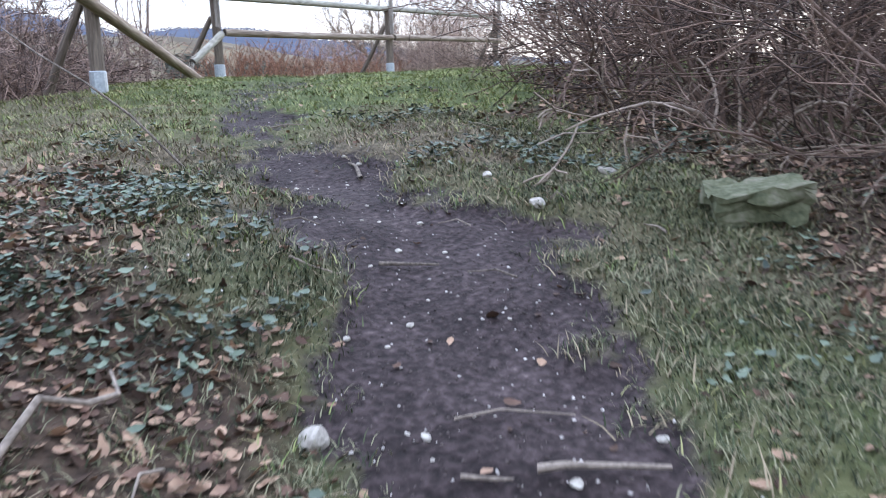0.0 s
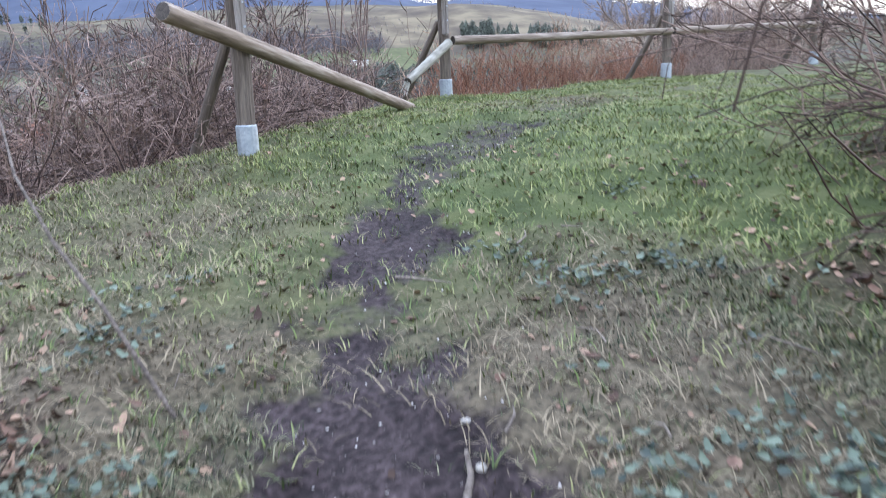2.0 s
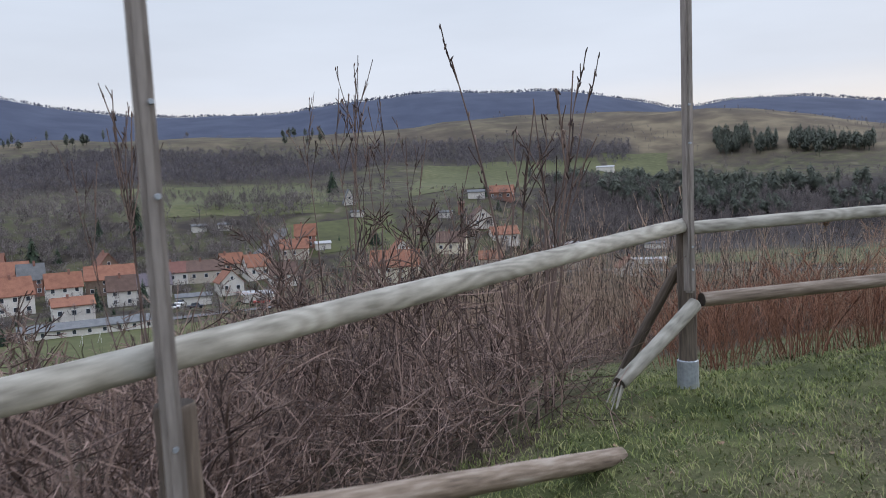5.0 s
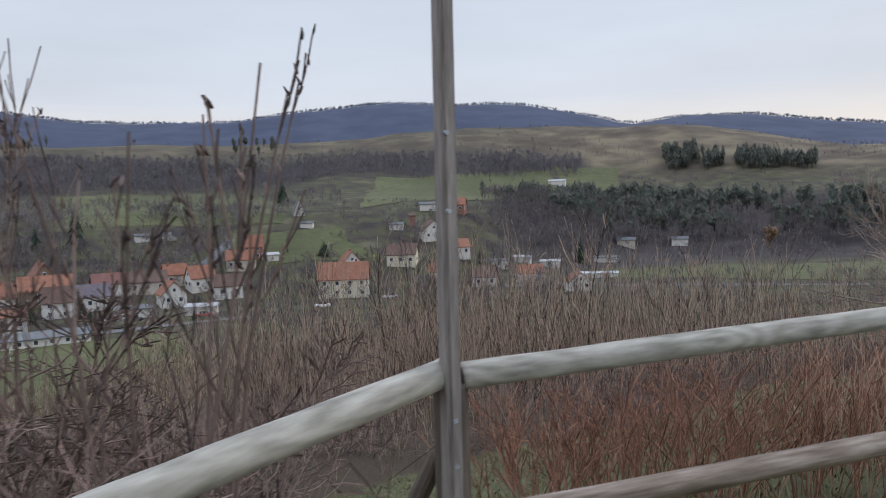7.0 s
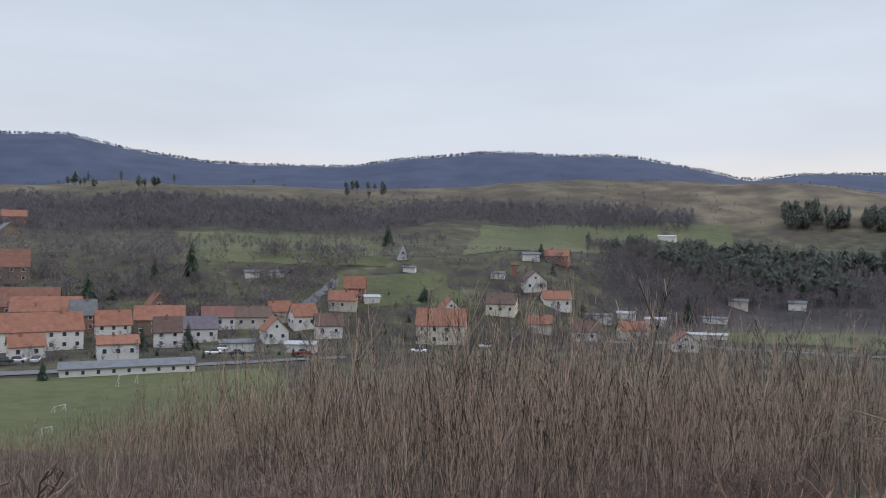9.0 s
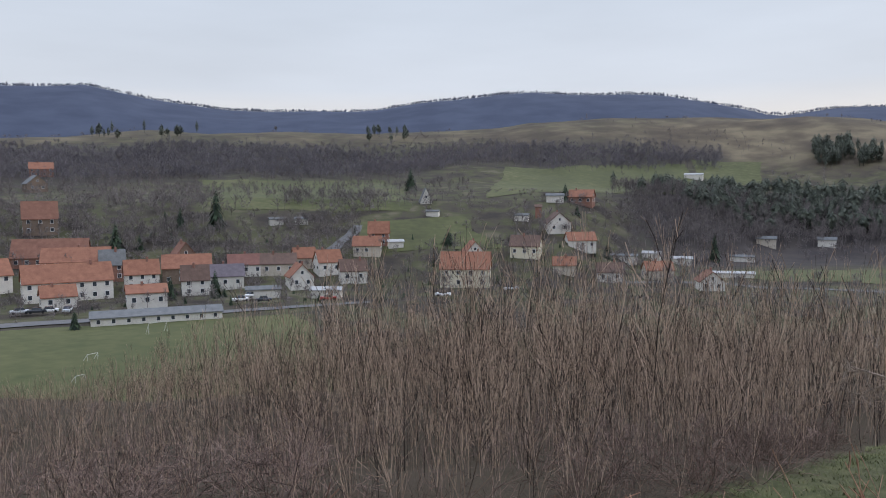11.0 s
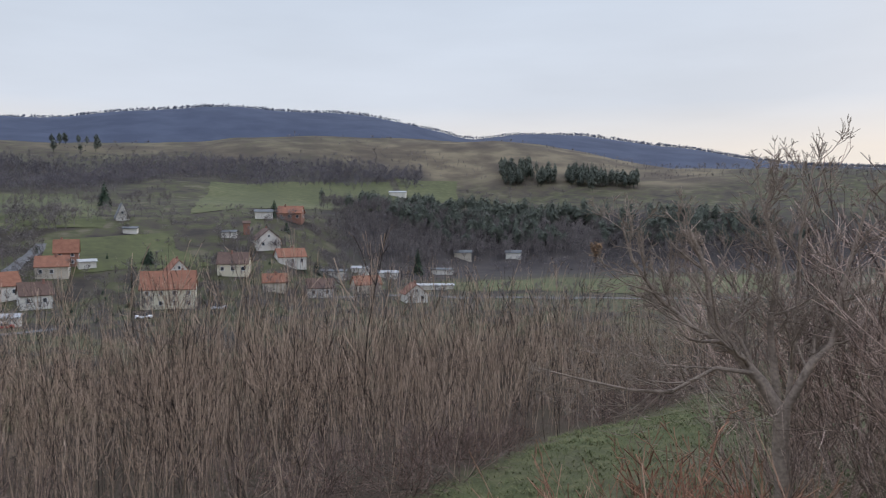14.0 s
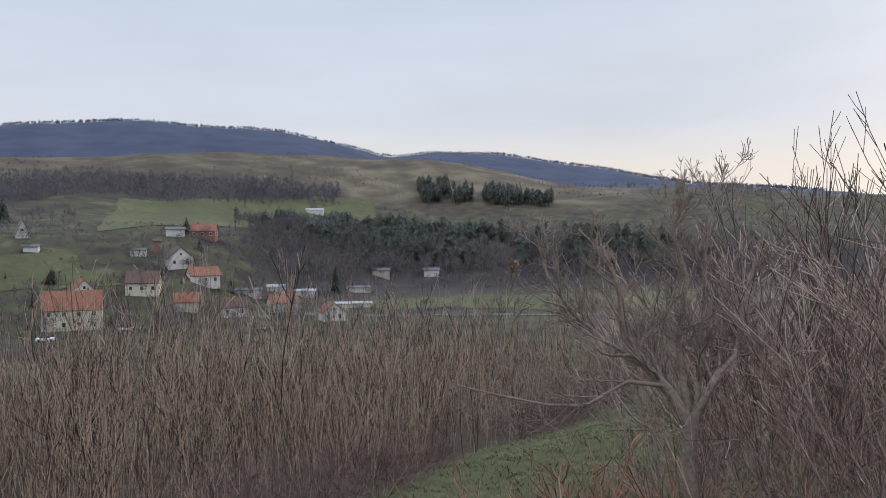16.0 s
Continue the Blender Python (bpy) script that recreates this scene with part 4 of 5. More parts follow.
def ivy_at(x, y):
    """Where ivy covers the bank: a mat west of the track, thinner tongues east of it."""
    west = np.exp(-(((x - 0.95) / 0.55) ** 2 + ((y - 3.0) / 0.8) ** 2)) + 0.7 * np.exp(-(((x - 0.35) / 0.5) ** 2 + ((y - 2.1) / 0.5) ** 2))
    east = 0.6 * np.exp(-(((x - 2.75) / 0.45) ** 2 + ((y - 2.4) / 0.5) ** 2)) + 0.6 * np.exp(-(((x - 1.95) / 0.4) ** 2 + ((y - 0.95) / 0.35) ** 2))
    return np.clip(west + east + 0.9 * fbm(x, y, 0.35, 91) - 0.25, 0, 1) * (mud_at(x, y) < 0.25)


pl = scatter(rng, 42000, (-1.5, 4.0, 0.2, 4.6), lambda x, y: rng.uniform(0, 1, len(x)) < ivy_at(x, y))
pl[:, 2] += 0.01 + rng.uniform(0, 0.07, len(pl)) ** 1.3
grow("ivy", ivy, pl[:4800], rng, M_IVY, "dark green ivy leaves creeping over the bank", "ivy", (0.45, 1.15))


# stones and sticks
def stone(x, y, size, seed, flat=0.6, mat=None, label="small pale stone pressed into the mud", name="stone", group="stones on the track", turn=0.0):
    rg = random.Random(seed)
    bm = bmesh.new()
    bmesh.ops.create_icosphere(bm, subdivisions=2, radius=1)
    for v in bm.verts:
        n_ = noise.noise(v.co * 1.3 + Vector((seed * 3.1, 0, 0)))
        v.co = v.co * (1 + 0.35 * n_)
        v.co = Vector((v.co.x * size[0], v.co.y * size[1], v.co.z * size[2]))
    me = bpy.data.meshes.new(name)
    bm.to_mesh(me)
    bm.free()
    ob = put(name, me, mat or M_STONE, m=pose(x, y, float(height(x, y)) + size[2] * flat * 0.5, rg.uniform(-12, 12), rg.uniform(-12, 12), turn or rg.uniform(0, 360)))
    tagged(ob, label, "stone", group)
    return ob


stone(0.80, 1.36, (0.035, 0.032, 0.03), 3, 1.2, label="rounded whitish stone lying in the grass")
rs = random.Random(9)
for k in range(34):
    t = rs.random()
    u_ = rs.uniform(0.6, 4.6)
    i_ = np.interp(u_, [0.0, 1.43, 2.94, 3.82, 5.04], [1, 2, 3, 4, 5])
    b_ = int(i_)
    c_ = TRACK[b_] * (1 - (i_ - b_)) + TRACK[min(b_ + 1, 8)] * (i_ - b_)
    s_ = rs.choice((0.006, 0.008, 0.009, 0.011, 0.016))
    stone(c_[0] + rs.gauss(0, 0.22), c_[1] + rs.gauss(0, 0.22), (s_, s_ * rs.uniform(0.6, 0.9), s_ * 0.5), 100 + k, 0.8)
stone(2.25, 2.02, (0.045, 0.03, 0.02), 41, 0.9, label="flat pale stone at the edge of the mud")
stone(2.80, 2.10, (0.05, 0.035, 0.02), 42, 0.9, label="flat pale stone at the edge of the mud")
stone(2.37, 2.42, (0.03, 0.025, 0.015), 43, 0.9)


def slab_rock(x, y, turn):
    bm = bmesh.new()
    bmesh.ops.create_cube(bm, size=1)
    bmesh.ops.subdivide_edges(bm, edges=bm.edges[:], cuts=6, use_grid_fill=True)
    for v in bm.verts:
        c = v.co.copy()
        v.co = Vector((c.x * 0.33, c.y * 0.24, c.z * 0.12))
        v.co += Vector((1, 1, 0.7)) * 0.03 * noise.noise(c * 3.1) + Vector((0.0, 0.0, 0.018)) * noise.noise(c * 9)
        if c.z < 0:
            v.co.x *= 0.93
            v.co.y *= 0.85
    ob_me = bpy.data.meshes.new("rock_slab")
    bm.to_mesh(ob_me)
    bm.free()
    tagged(put("rock_slab", ob_me, M_SLAB, m=pose(x, y, float(height(x, y)) + 0.06, 4, -6, turn)), "mossy flat stone block jutting from the bank", "rock")


slab_rock(2.64, 1.34, -48)


def stick(points, r, seed, label="thin dead stick lying on the ground", lift=0.015):
    P = np.array([[(x, y, float(height(x, y)) + lift + dz) for x, y, dz in points]])
    V, Q = tubes(P, np.array([np.linspace(r, r * 0.5, len(points))]), 7)
    tagged(put("stick", mesh_of("stick", V, Q, True), M_STICK), label, "stick", "sticks on the ground")


stick([(1.10, 1.00, 0.01), (1.14, 0.96, 0.016), (1.2, 0.89, 0.01), (1.29, 0.81, 0.008)], 0.010, 1, "pale broken branch lying across the mud")
stick([(0.98, 1.10, 0), (1.02, 1.05, 0), (1.05, 1.02, 0)], 0.006, 2)
stick([(1.1, 1.25, 0), (1.2, 1.2, 0), (1.32, 1.08, 0)], 0.004, 3)
stick([(2.12, 3.0, 0.0), (2.16, 3.08, 0.01), (2.2, 3.15, 0.0), (2.23, 3.25, 0.0)], 0.012, 4, "short pale crooked stick on the track")
stick([(1.5, 2.05, 0), (1.56, 2.0, 0.01), (1.66, 1.93, 0)], 0.008, 5)
stick([(0.25, 1.55, 0.05), (0.35, 1.62, 0.09), (0.42, 1.55, 0.10), (0.5, 1.62, 0.06), (0.52, 1.72, 0.05)], 0.010, 6, "bent pale twig arching over the leaves")
stick([(2.9, 2.6, 0.02), (3.1, 2.6, 0.05), (3.3, 2.5, 0.04)], 0.007, 7)
stick([(1.6, 3.75, 0), (1.45, 3.98, 0.22), (1.32, 4.2, 0.36), (1.2, 4.55, 0.52), (1.14, 4.87, 0.62), (1.05, 5.3, 0.75)], 0.007, 8, "long bramble shoot arching over the bank", 0.0)
for k in range(26):
    x, y = rs.uniform(-0.8, 3.2), rs.uniform(0.8, 4.4)
    a_ = rs.uniform(0, 6.28)
    d_ = rs.uniform(0.06, 0.28)
    stick([(x, y, 0), (x + math.cos(a_) * d_ / 2, y + math.sin(a_) * d_ / 2, rs.uniform(0, 0.03)), (x + math.cos(a_ + 0.3) * d_, y + math.sin(a_ + 0.3) * d_, 0)], rs.uniform(0.003, 0.006), 200 + k)


# crumbs of soil and fine gravel on the track
def lump(seed):
    rg = np.random.default_rng(seed)
    V = np.array([(1, 0, 0), (0, 1, 0), (-1, 0, 0), (0, -1, 0), (0, 0, 0.8), (0, 0, -0.5)], float) * rg.uniform(0.6, 1.2, (6, 1))
    return V, np.array([(0, 1, 4), (1, 2, 4), (2, 3, 4), (3, 0, 4), (1, 0, 5), (2, 1, 5), (3, 2, 5), (0, 3, 5)])


M_CRUMB = material("soil_crumb", (0.02, 0.015, 0.014), (0.09, 0.072, 0.066), 9, 0.95, 0.0, 4, island=0.25)
M_GRIT = material("pale_grit", (0.20, 0.18, 0.165), (0.55, 0.51, 0.47), 9, 0.9, 0.0, 4, island=0.3)
lumps = [lump(k) for k in range(6)]
pl = scatter(rng, 60000, (-0.5, 4, 0, 6.5), lambda x, y: rng.uniform(0, 1, len(x)) < mud_at(x, y))
grow("soil_crumbs", lumps, pl[:5000], rng, M_CRUMB, "crumbs of dark trodden soil on the track", "soil", (0.002, 0.007))
pl = scatter(rng, 9000, (-0.5, 4, 0, 6.5), lambda x, y: rng.uniform(0, 1, len(x)) < mud_at(x, y) * 0.9 + 0.03)
grow("grit", lumps, pl[:750], rng, M_GRIT, "scattered pale grit on the track", "gravel", (0.002, 0.008))
bits = [leaf_shape(860 + k, 0.03, 0.5) for k in range(6)]
pl = scatter(rng, 9000, (-0.5, 7, 0, 9), lambda x, y: (beyond(x, y) < 0.3) & (rng.uniform(0, 1, len(x)) < np.clip(1.2 - 0.13 * y, 0.1, 1) * (1 - 0.85 * mud_at(x, y))))
grow("leaf_bits", bits, pl[:3500], rng, M_LEAF, "small scraps of dead leaf in the grass", "leaf litter", (0.4, 1.2))


# ---- valley and far slope ----
field("sports_ground", ((-36, 186), (-14, 184), (-6, 105), (-40, 92)), M_PITCH, "dull green sports ground on the valley floor", 0.25)
field("green_field", ((1.6, 500), (14.2, 556), (15.0, 440), (0.2, 345)), M_MEADOW, "green hillside field above the village", 0.5)
field("upper_field", ((14.6, 572), (19.2, 578), (19.2, 525), (15.4, 480)), M_MEADOW, "small green field beside a pale barn", 0.5)
field("village_meadow", ((-8.8, 303), (-2.0, 309), (2.0, 274), (-8.6, 272)), M_MEADOW, "green meadow at the edge of the village", 0.4)
field("river_meadow", ((16.5, 292), (42, 360), (42, 276), (16, 268)), M_MEADOW, "yellow-green meadow beside the valley road", 0.4)
field("orchard_meadow", ((-20, 470), (-7, 460), (-5, 318), (-19, 322)), M_MEADOW, "orchard meadow with scattered bare trees", 0.4)
field("village_road", ((-40, 196), (-8, 203), (-8, 199), (-40, 190)), M_ROAD, "grey village road along the sports ground", 0.5, 60, 3)
field("valley_road", ((10, 250), (48, 278), (48, 273), (10, 246)), M_ROAD, "pale valley road below the meadow", 0.5, 60, 3)
field("lane", ((-9.0, 300), (-8.3, 300), (-10.4, 262), (-11.4, 262)), M_ROAD, "narrow pale lane climbing out of the village", 0.6, 4, 14)

PAINT = {
    "white": material("white_render", (0.52, 0.49, 0.44), (0.72, 0.69, 0.62), 0.6, 0.9, 0.0, 6),
    "cream": material("cream_render", (0.56, 0.51, 0.38), (0.72, 0.67, 0.52), 0.6, 0.9, 0.0, 6),
    "beige": material("beige_render", (0.40, 0.35, 0.28), (0.56, 0.50, 0.41), 0.6, 0.9, 0.0, 6),
    "brick": material("dull_brick", (0.20, 0.10, 0.075), (0.33, 0.18, 0.13), 1.5, 0.9, 0.0, 6),
    "timber": material("dark_boarding", (0.13, 0.09, 0.07), (0.26, 0.20, 0.15), 1.5, 0.9, 0.0, 6),
}
TILES = {
    "orange": material("orange_roof_tiles", (0.17, 0.072, 0.046), (0.32, 0.15, 0.092), 0.7, 0.85, 0.3, 9, thick=0.05),
    "orange_old": material("old_orange_tiles", (0.13, 0.062, 0.044), (0.25, 0.125, 0.085), 0.7, 0.9, 0.3, 9, thick=0.05),
    "brown": material("brown_roof_tiles", (0.08, 0.052, 0.042), (0.17, 0.11, 0.085), 0.7, 0.9, 0.3, 9, thick=0.05),
    "redbrown": material("redbrown_roof_tiles", (0.12, 0.058, 0.047), (0.23, 0.112, 0.088), 0.7, 0.9, 0.3, 9, thick=0.05),
    "purple": material("slate_roof", (0.085, 0.072, 0.082), (0.16, 0.135, 0.15), 0.7, 0.8, 0.3, 9, thick=0.05),
    "grey": material("grey_roofing", (0.09, 0.095, 0.095), (0.19, 0.195, 0.195), 0.7, 0.8, 0.2, 9, thick=0.05),
    "white": material("pale_sheet_roof", (0.28, 0.28, 0.275), (0.48, 0.48, 0.47), 0.7, 0.7, 0.1, 9),
}
ROOFWORD = {"orange": "orange-tiled", "orange_old": "weathered orange", "brown": "brown-tiled", "redbrown": "red-brown", "purple": "slate-grey", "grey": "grey", "white": "pale sheet"}
M_PANE = material("dark_window_glass", (0.02, 0.025, 0.03), (0.06, 0.07, 0.085), 1.0, 0.15, 0.0, 4, spec=0.6)
M_FRAME = material("white_window_frame", (0.6, 0.6, 0.58), (0.78, 0.78, 0.76), 2, 0.6, 0.0, 4)
M_CHIMNEY = material("chimney_brick", (0.18, 0.09, 0.07), (0.32, 0.17, 0.13), 3, 0.9, 0.2, 5)


def box(sx, sy, sz, z0=0.0, bevel=0.0):
    bm = bmesh.new()
    bmesh.ops.create_cube(bm, size=1)
    for v in bm.verts:
        v.co = Vector((v.co.x * sx, v.co.y * sy, (v.co.z + 0.5) * sz + z0))
    if bevel:
        bmesh.ops.bevel(bm, geom=bm.edges[:], offset=bevel, segments=1, affect="EDGES")
    return bm


def mesh_from(bm, name):
    me = bpy.data.meshes.new(name)
    bm.to_mesh(me)
    bm.free()
    return me


ME_FRAME, ME_PANE = mesh_from(box(1.15, 0.10, 1.35, -0.67, 0.02), "window"), mesh_from(box(0.92, 0.06, 1.1, -0.55), "pane")
ME_CHIMNEY = mesh_from(box(0.6, 0.6, 1.5, 0, 0.04), "chimney")
house_no = [0]


def house(az, r, w, h, wall, tile, gable=False, turn=None, pitch=0.45, depth=None, panes=True, chimney=True, kind="house", storeys=None):
    """A pitched-roof building whose front foot stands at that azimuth and distance."""
    house_no[0] += 1
    rg = random.Random(house_no[0])
    D = depth or max(3.0, min(9.0, w * 0.75))
    L = w
    if gable:
        L, D = depth or w * 1.2, w
    turn = rg.uniform(-14, 14) if turn is None else turn
    x, y, z = spot(az, r + (L if gable else D) / 2)
    z = min(z, spot(az, r)[2] + 0.4)
    m = pose(x, y, z, 0, 0, -az + turn + (90 if gable else 0))
    words = {"house": "house", "barn": "barn", "shed": "low shed", "garage": "long low garage row"}[kind]
    thing = empty(kind if kind != "shed" else "garden_shed", m, f"{'plain' if kind in ('shed', 'garage') else 'village'} {wall} {words} with a {ROOFWORD[tile]} {'gable ' if pitch > 0.3 else 'low '}roof", kind if kind != "garage" else "garage", "buildings of the village")
    rise = h * pitch
    hw = h - rise
    bm = bmesh.new()
    prof = [(-D / 2, -1.5), (D / 2, -1.5), (D / 2, hw), (0, h - 0.12), (-D / 2, hw)]
    rings = [[bm.verts.new((sx * L / 2, py, pz)) for py, pz in prof] for sx in (-1, 1)]
    for k in range(5):
        bm.faces.new((rings[0][k], rings[0][(k + 1) % 5], rings[1][(k + 1) % 5], rings[1][k]))
    bm.faces.new(rings[0][::-1])
    bm.faces.new(rings[1])
    part("wall", bm, PAINT[wall], thing)
    o = 0.35
    sl = rise / (D / 2)
    bm = bmesh.new()
    prof = [(-D / 2 - o, hw - o * sl), (0, h), (D / 2 + o, hw - o * sl), (D / 2 + o, hw - o * sl - 0.22), (0, h - 0.25), (-D / 2 - o, hw - o * sl - 0.22)]
    prof = [(a, b + 0.12) for a, b in prof]
    rings = [[bm.verts.new((sx * (L / 2 + o), py, pz)) for py, pz in prof] for sx in (-1, 1)]
    for k in range(6):
        bm.faces.new((rings[0][k], rings[0][(k + 1) % 6], rings[1][(k + 1) % 6], rings[1][k]))
    for rr in (rings[0], rings[1]):
        bm.faces.new((rr[0], rr[1], rr[4], rr[5]))
        bm.faces.new((rr[1], rr[2], rr[3], rr[4]))
    bmesh.ops.recalc_face_normals(bm, faces=bm.faces[:])
    roof = part("roof", bm, TILES[tile], thing)
    if chimney and kind == "house":
        put("chimney", ME_CHIMNEY, M_CHIMNEY, roof, m=pose(rg.uniform(-0.3, 0.3) * L, rg.choice((-0.4, 0.5)), h - 0.7))
    if not panes:
        return thing

    def window(px, py, pz, ang, s_=1.0):
        wdw = put("window", ME_FRAME, M_FRAME, thing, m=pose(px, py, pz, 0, 0, ang) @ Matrix.Scale(s_, 4))
        put("pane", ME_PANE, M_PANE, wdw, m=pose(0, -0.035, 0))

    st = storeys or (2 if hw > 4.2 else 1)
    fl = hw / st
    s_ = min(1.0, fl / 2.4)
    n = max(2, int(L / 2.9))
    for q in range(st):
        for k in range(n):
            if rg.random() < 0.88:
                window((k + 0.5 - n / 2) * L / n, -D / 2 - 0.03, fl * (q + 0.55), 0, s_)
        for side, ang in ((-1, -90), (1, 90)):
            for py in (-D / 4, D / 4):
                window(side * (L / 2 + 0.03), py, fl * (q + 0.55), ang, s_)
    if rise > 2.4:
        for side, ang in ((-1, -90), (1, 90)):
            window(side * (L / 2 + 0.03), 0, hw + rise * 0.32, ang, 0.8)
    return thing


def gable(az, r, w, h, wall, tile):
    return house(az, r, w, h, wall, tile, True, 12, 0.5)


def shed(az, r, w, h, wall, tile):
    return house(az, r, w, h, wall, tile, pitch=0.22, depth=max(2.5, w * 0.35), panes=False, chimney=False, kind="shed")


house(-29.6, 260.0, 20.7, 8.5, "brick", "orange_old", kind="barn", pitch=0.6)
house(-28.76, 228.0, 21.7, 9.6, "white", "orange", turn=6, depth=9)
house(-28.1, 251, 18.3, 8.4, "white", "orange")
house(-29.35, 214, 7.9, 5.6, "white", "orange", turn=6)
house(-25.97, 246.6, 6.8, 8.9, "brick", "grey")
house(-24.15, 236, 9.1, 8.2, "white", "orange", turn=4)
house(-23.88, 205, 9.3, 5.6, "white", "orange", turn=4, pitch=0.3)
house(-21.17, 243, 13.8, 8.1, "timber", "orange", turn=0)
gable(-21.4, 252, 7.0, 9.0, "timber", "orange_old")
house(-20.65, 226, 7.2, 8.2, "white", "brown")
house(-18.65, 236, 10.7, 6.9, "white", "purple", turn=2)
house(-17.2, 247, 10.4, 6.4, "white", "redbrown", turn=2)
house(-14.9, 247, 10.7, 6.4, "beige", "brown", turn=0)
gable(-13.44, 230, 6.8, 7.1, "white", "orange")
house(-13.1, 253, 6.9, 6.5, "beige", "orange")
house(-23.2, 180, 27.0, 2.8, "white", "grey", kind="garage", pitch=0.35, depth=7, turn=3, chimney=False)
house(-30.2, 294, 10.6, 11.0, "timber", "orange_old", kind="barn", pitch=0.5)
house(-7.66, 274.6, 7.1, 8.2, "brick", "orange", turn=-4)
house(-8.5, 264, 9.2, 6.5, "beige", "orange", turn=-6)
shed(-6.46, 272, 5.2, 2.8, "white", "white")
house(-11.4, 247, 7.6, 7.6, "white", "orange", turn=20)
house(-9.6, 236, 8.0, 6.9, "white", "brown", turn=8)
house(-1.31, 228, 14.4, 10.1, "cream", "orange", turn=-5, depth=9)
gable(-0.8, 256, 6.4, 7.2, "white", "orange")
house(3.1, 262, 9.8, 7.3, "cream", "brown", turn=-10)
gable(5.3, 289, 8.4, 7.4, "white", "brown")
house(6.97, 278, 9.8, 5.9, "white", "orange", turn=14)
house(7.07, 336, 10.2, 6.3, "brick", "orange")
shed(5.17, 329, 7.1, 3.6, "white", "grey")
house(-4.25, 327, 4.7, 6.4, "white", "grey", True, 6, 0.85, 6, chimney=False)
shed(-3.7, 309, 4.9, 2.3, "white", "grey")
shed(2.78, 303, 5.3, 2.6, "white", "grey")
house(3.97, 307, 2.4, 5.0, "brick", "brown", pitch=0.15, depth=2.4, panes=False, kind="barn")
house(5.86, 248, 7.2, 5.2, "beige", "orange")
house(9.1, 246, 8.3, 5.8, "white", "brown")
house(12.4, 257, 8.6, 5.6, "beige", "orange", turn=16)
gable(15.9, 230, 6.7, 5.4, "white", "orange_old")
shed(17.4, 267, 12.9, 2.0, "white", "white")
shed(14.75, 512, 11.0, 3.6, "white", "white")
shed(19.5, 372, 8.1, 4.2, "beige", "grey")
shed(23.2, 380, 7.3, 4.2, "white", "grey")
shed(14.0, 308, 7.7, 3.0, "white", "white")
shed(12.0, 300, 6.5, 2.8, "white", "white")
shed(10.07, 288, 9.2, 2.4, "white", "grey")
shed(18.0, 330, 9.0, 2.6, "white", "grey")
shed(-15.0, 300, 5.0, 2.6, "white", "grey")
shed(-13.2, 300, 5.0, 2.6, "white", "grey")
shed(-16.0, 214, 9.0, 3.2, "white", "grey")
shed(-11.5, 210, 8.0, 3.0, "white", "white")
house(-30.0, 485, 11.9, 7.7, "brick", "orange")
gable(-30.4, 425, 9.2, 8.0, "timber", "grey")
house(-34, 240, 16, 9, "white", "orange")
house(-37, 225, 14, 8.5, "cream", "orange_old")

# parked cars by the village road
M_TYRE = material("tyre_rubber", (0.015, 0.015, 0.015), (0.03, 0.03, 0.03), 5, 0.9, 0.0)
CARPAINT = [material("car_paint_" + n_, c_, c_, 3, 0.3, 0.0, spec=0.6) for n_, c_ in (("silver", (0.5, 0.52, 0.54)), ("dark", (0.03, 0.035, 0.045)), ("white", (0.75, 0.75, 0.75)), ("red", (0.35, 0.04, 0.03)))]
CARWORD = ("silver", "dark", "white", "red")


def car(az, r, k, turn):
    x, y, z = spot(az, r)
    thing = empty("car", pose(x, y, z + 0.5, 0, 0, -az + turn), f"parked {CARWORD[k]} car on the village road", "car", "parked cars")
    bm = box(4.2, 1.7, 0.62, 0.28, 0.12)
    body = part("body", bm, CARPAINT[k], thing)
    bm = box(2.3, 1.5, 0.55, 0.88, 0.0)
    for v in bm.verts:
        if v.co.z > 1.2:
            v.co.x *= 0.7
            v.co.y *= 0.86
    part("cabin", bm, M_PANE, thing)
    for px in (-1.3, 1.3):
        for py in (-0.8, 0.8):
            bm = bmesh.new()
            bmesh.ops.create_cone(bm, cap_ends=True, segments=12, radius1=0.32, radius2=0.32, depth=0.2)
            bmesh.ops.transform(bm, matrix=pose(px, py, 0.32, 90, 0, 0), verts=bm.verts)
            part("wheel", bm, M_TYRE, thing)


for k, (a_, r_) in enumerate(((-31.6, 205), (-30.6, 204), (-29.9, 204), (-28.8, 203), (-17.6, 206), (-16.9, 214), (-16.0, 204), (-11.4, 203), (-3.0, 207), (2.0, 220))):
    car(a_, r_, (0, 1, 2, 0, 2, 2, 1, 3, 2, 0)[k], (4, -6, 2, 80, 20, 60, 0, 5, -4, 30)[k])

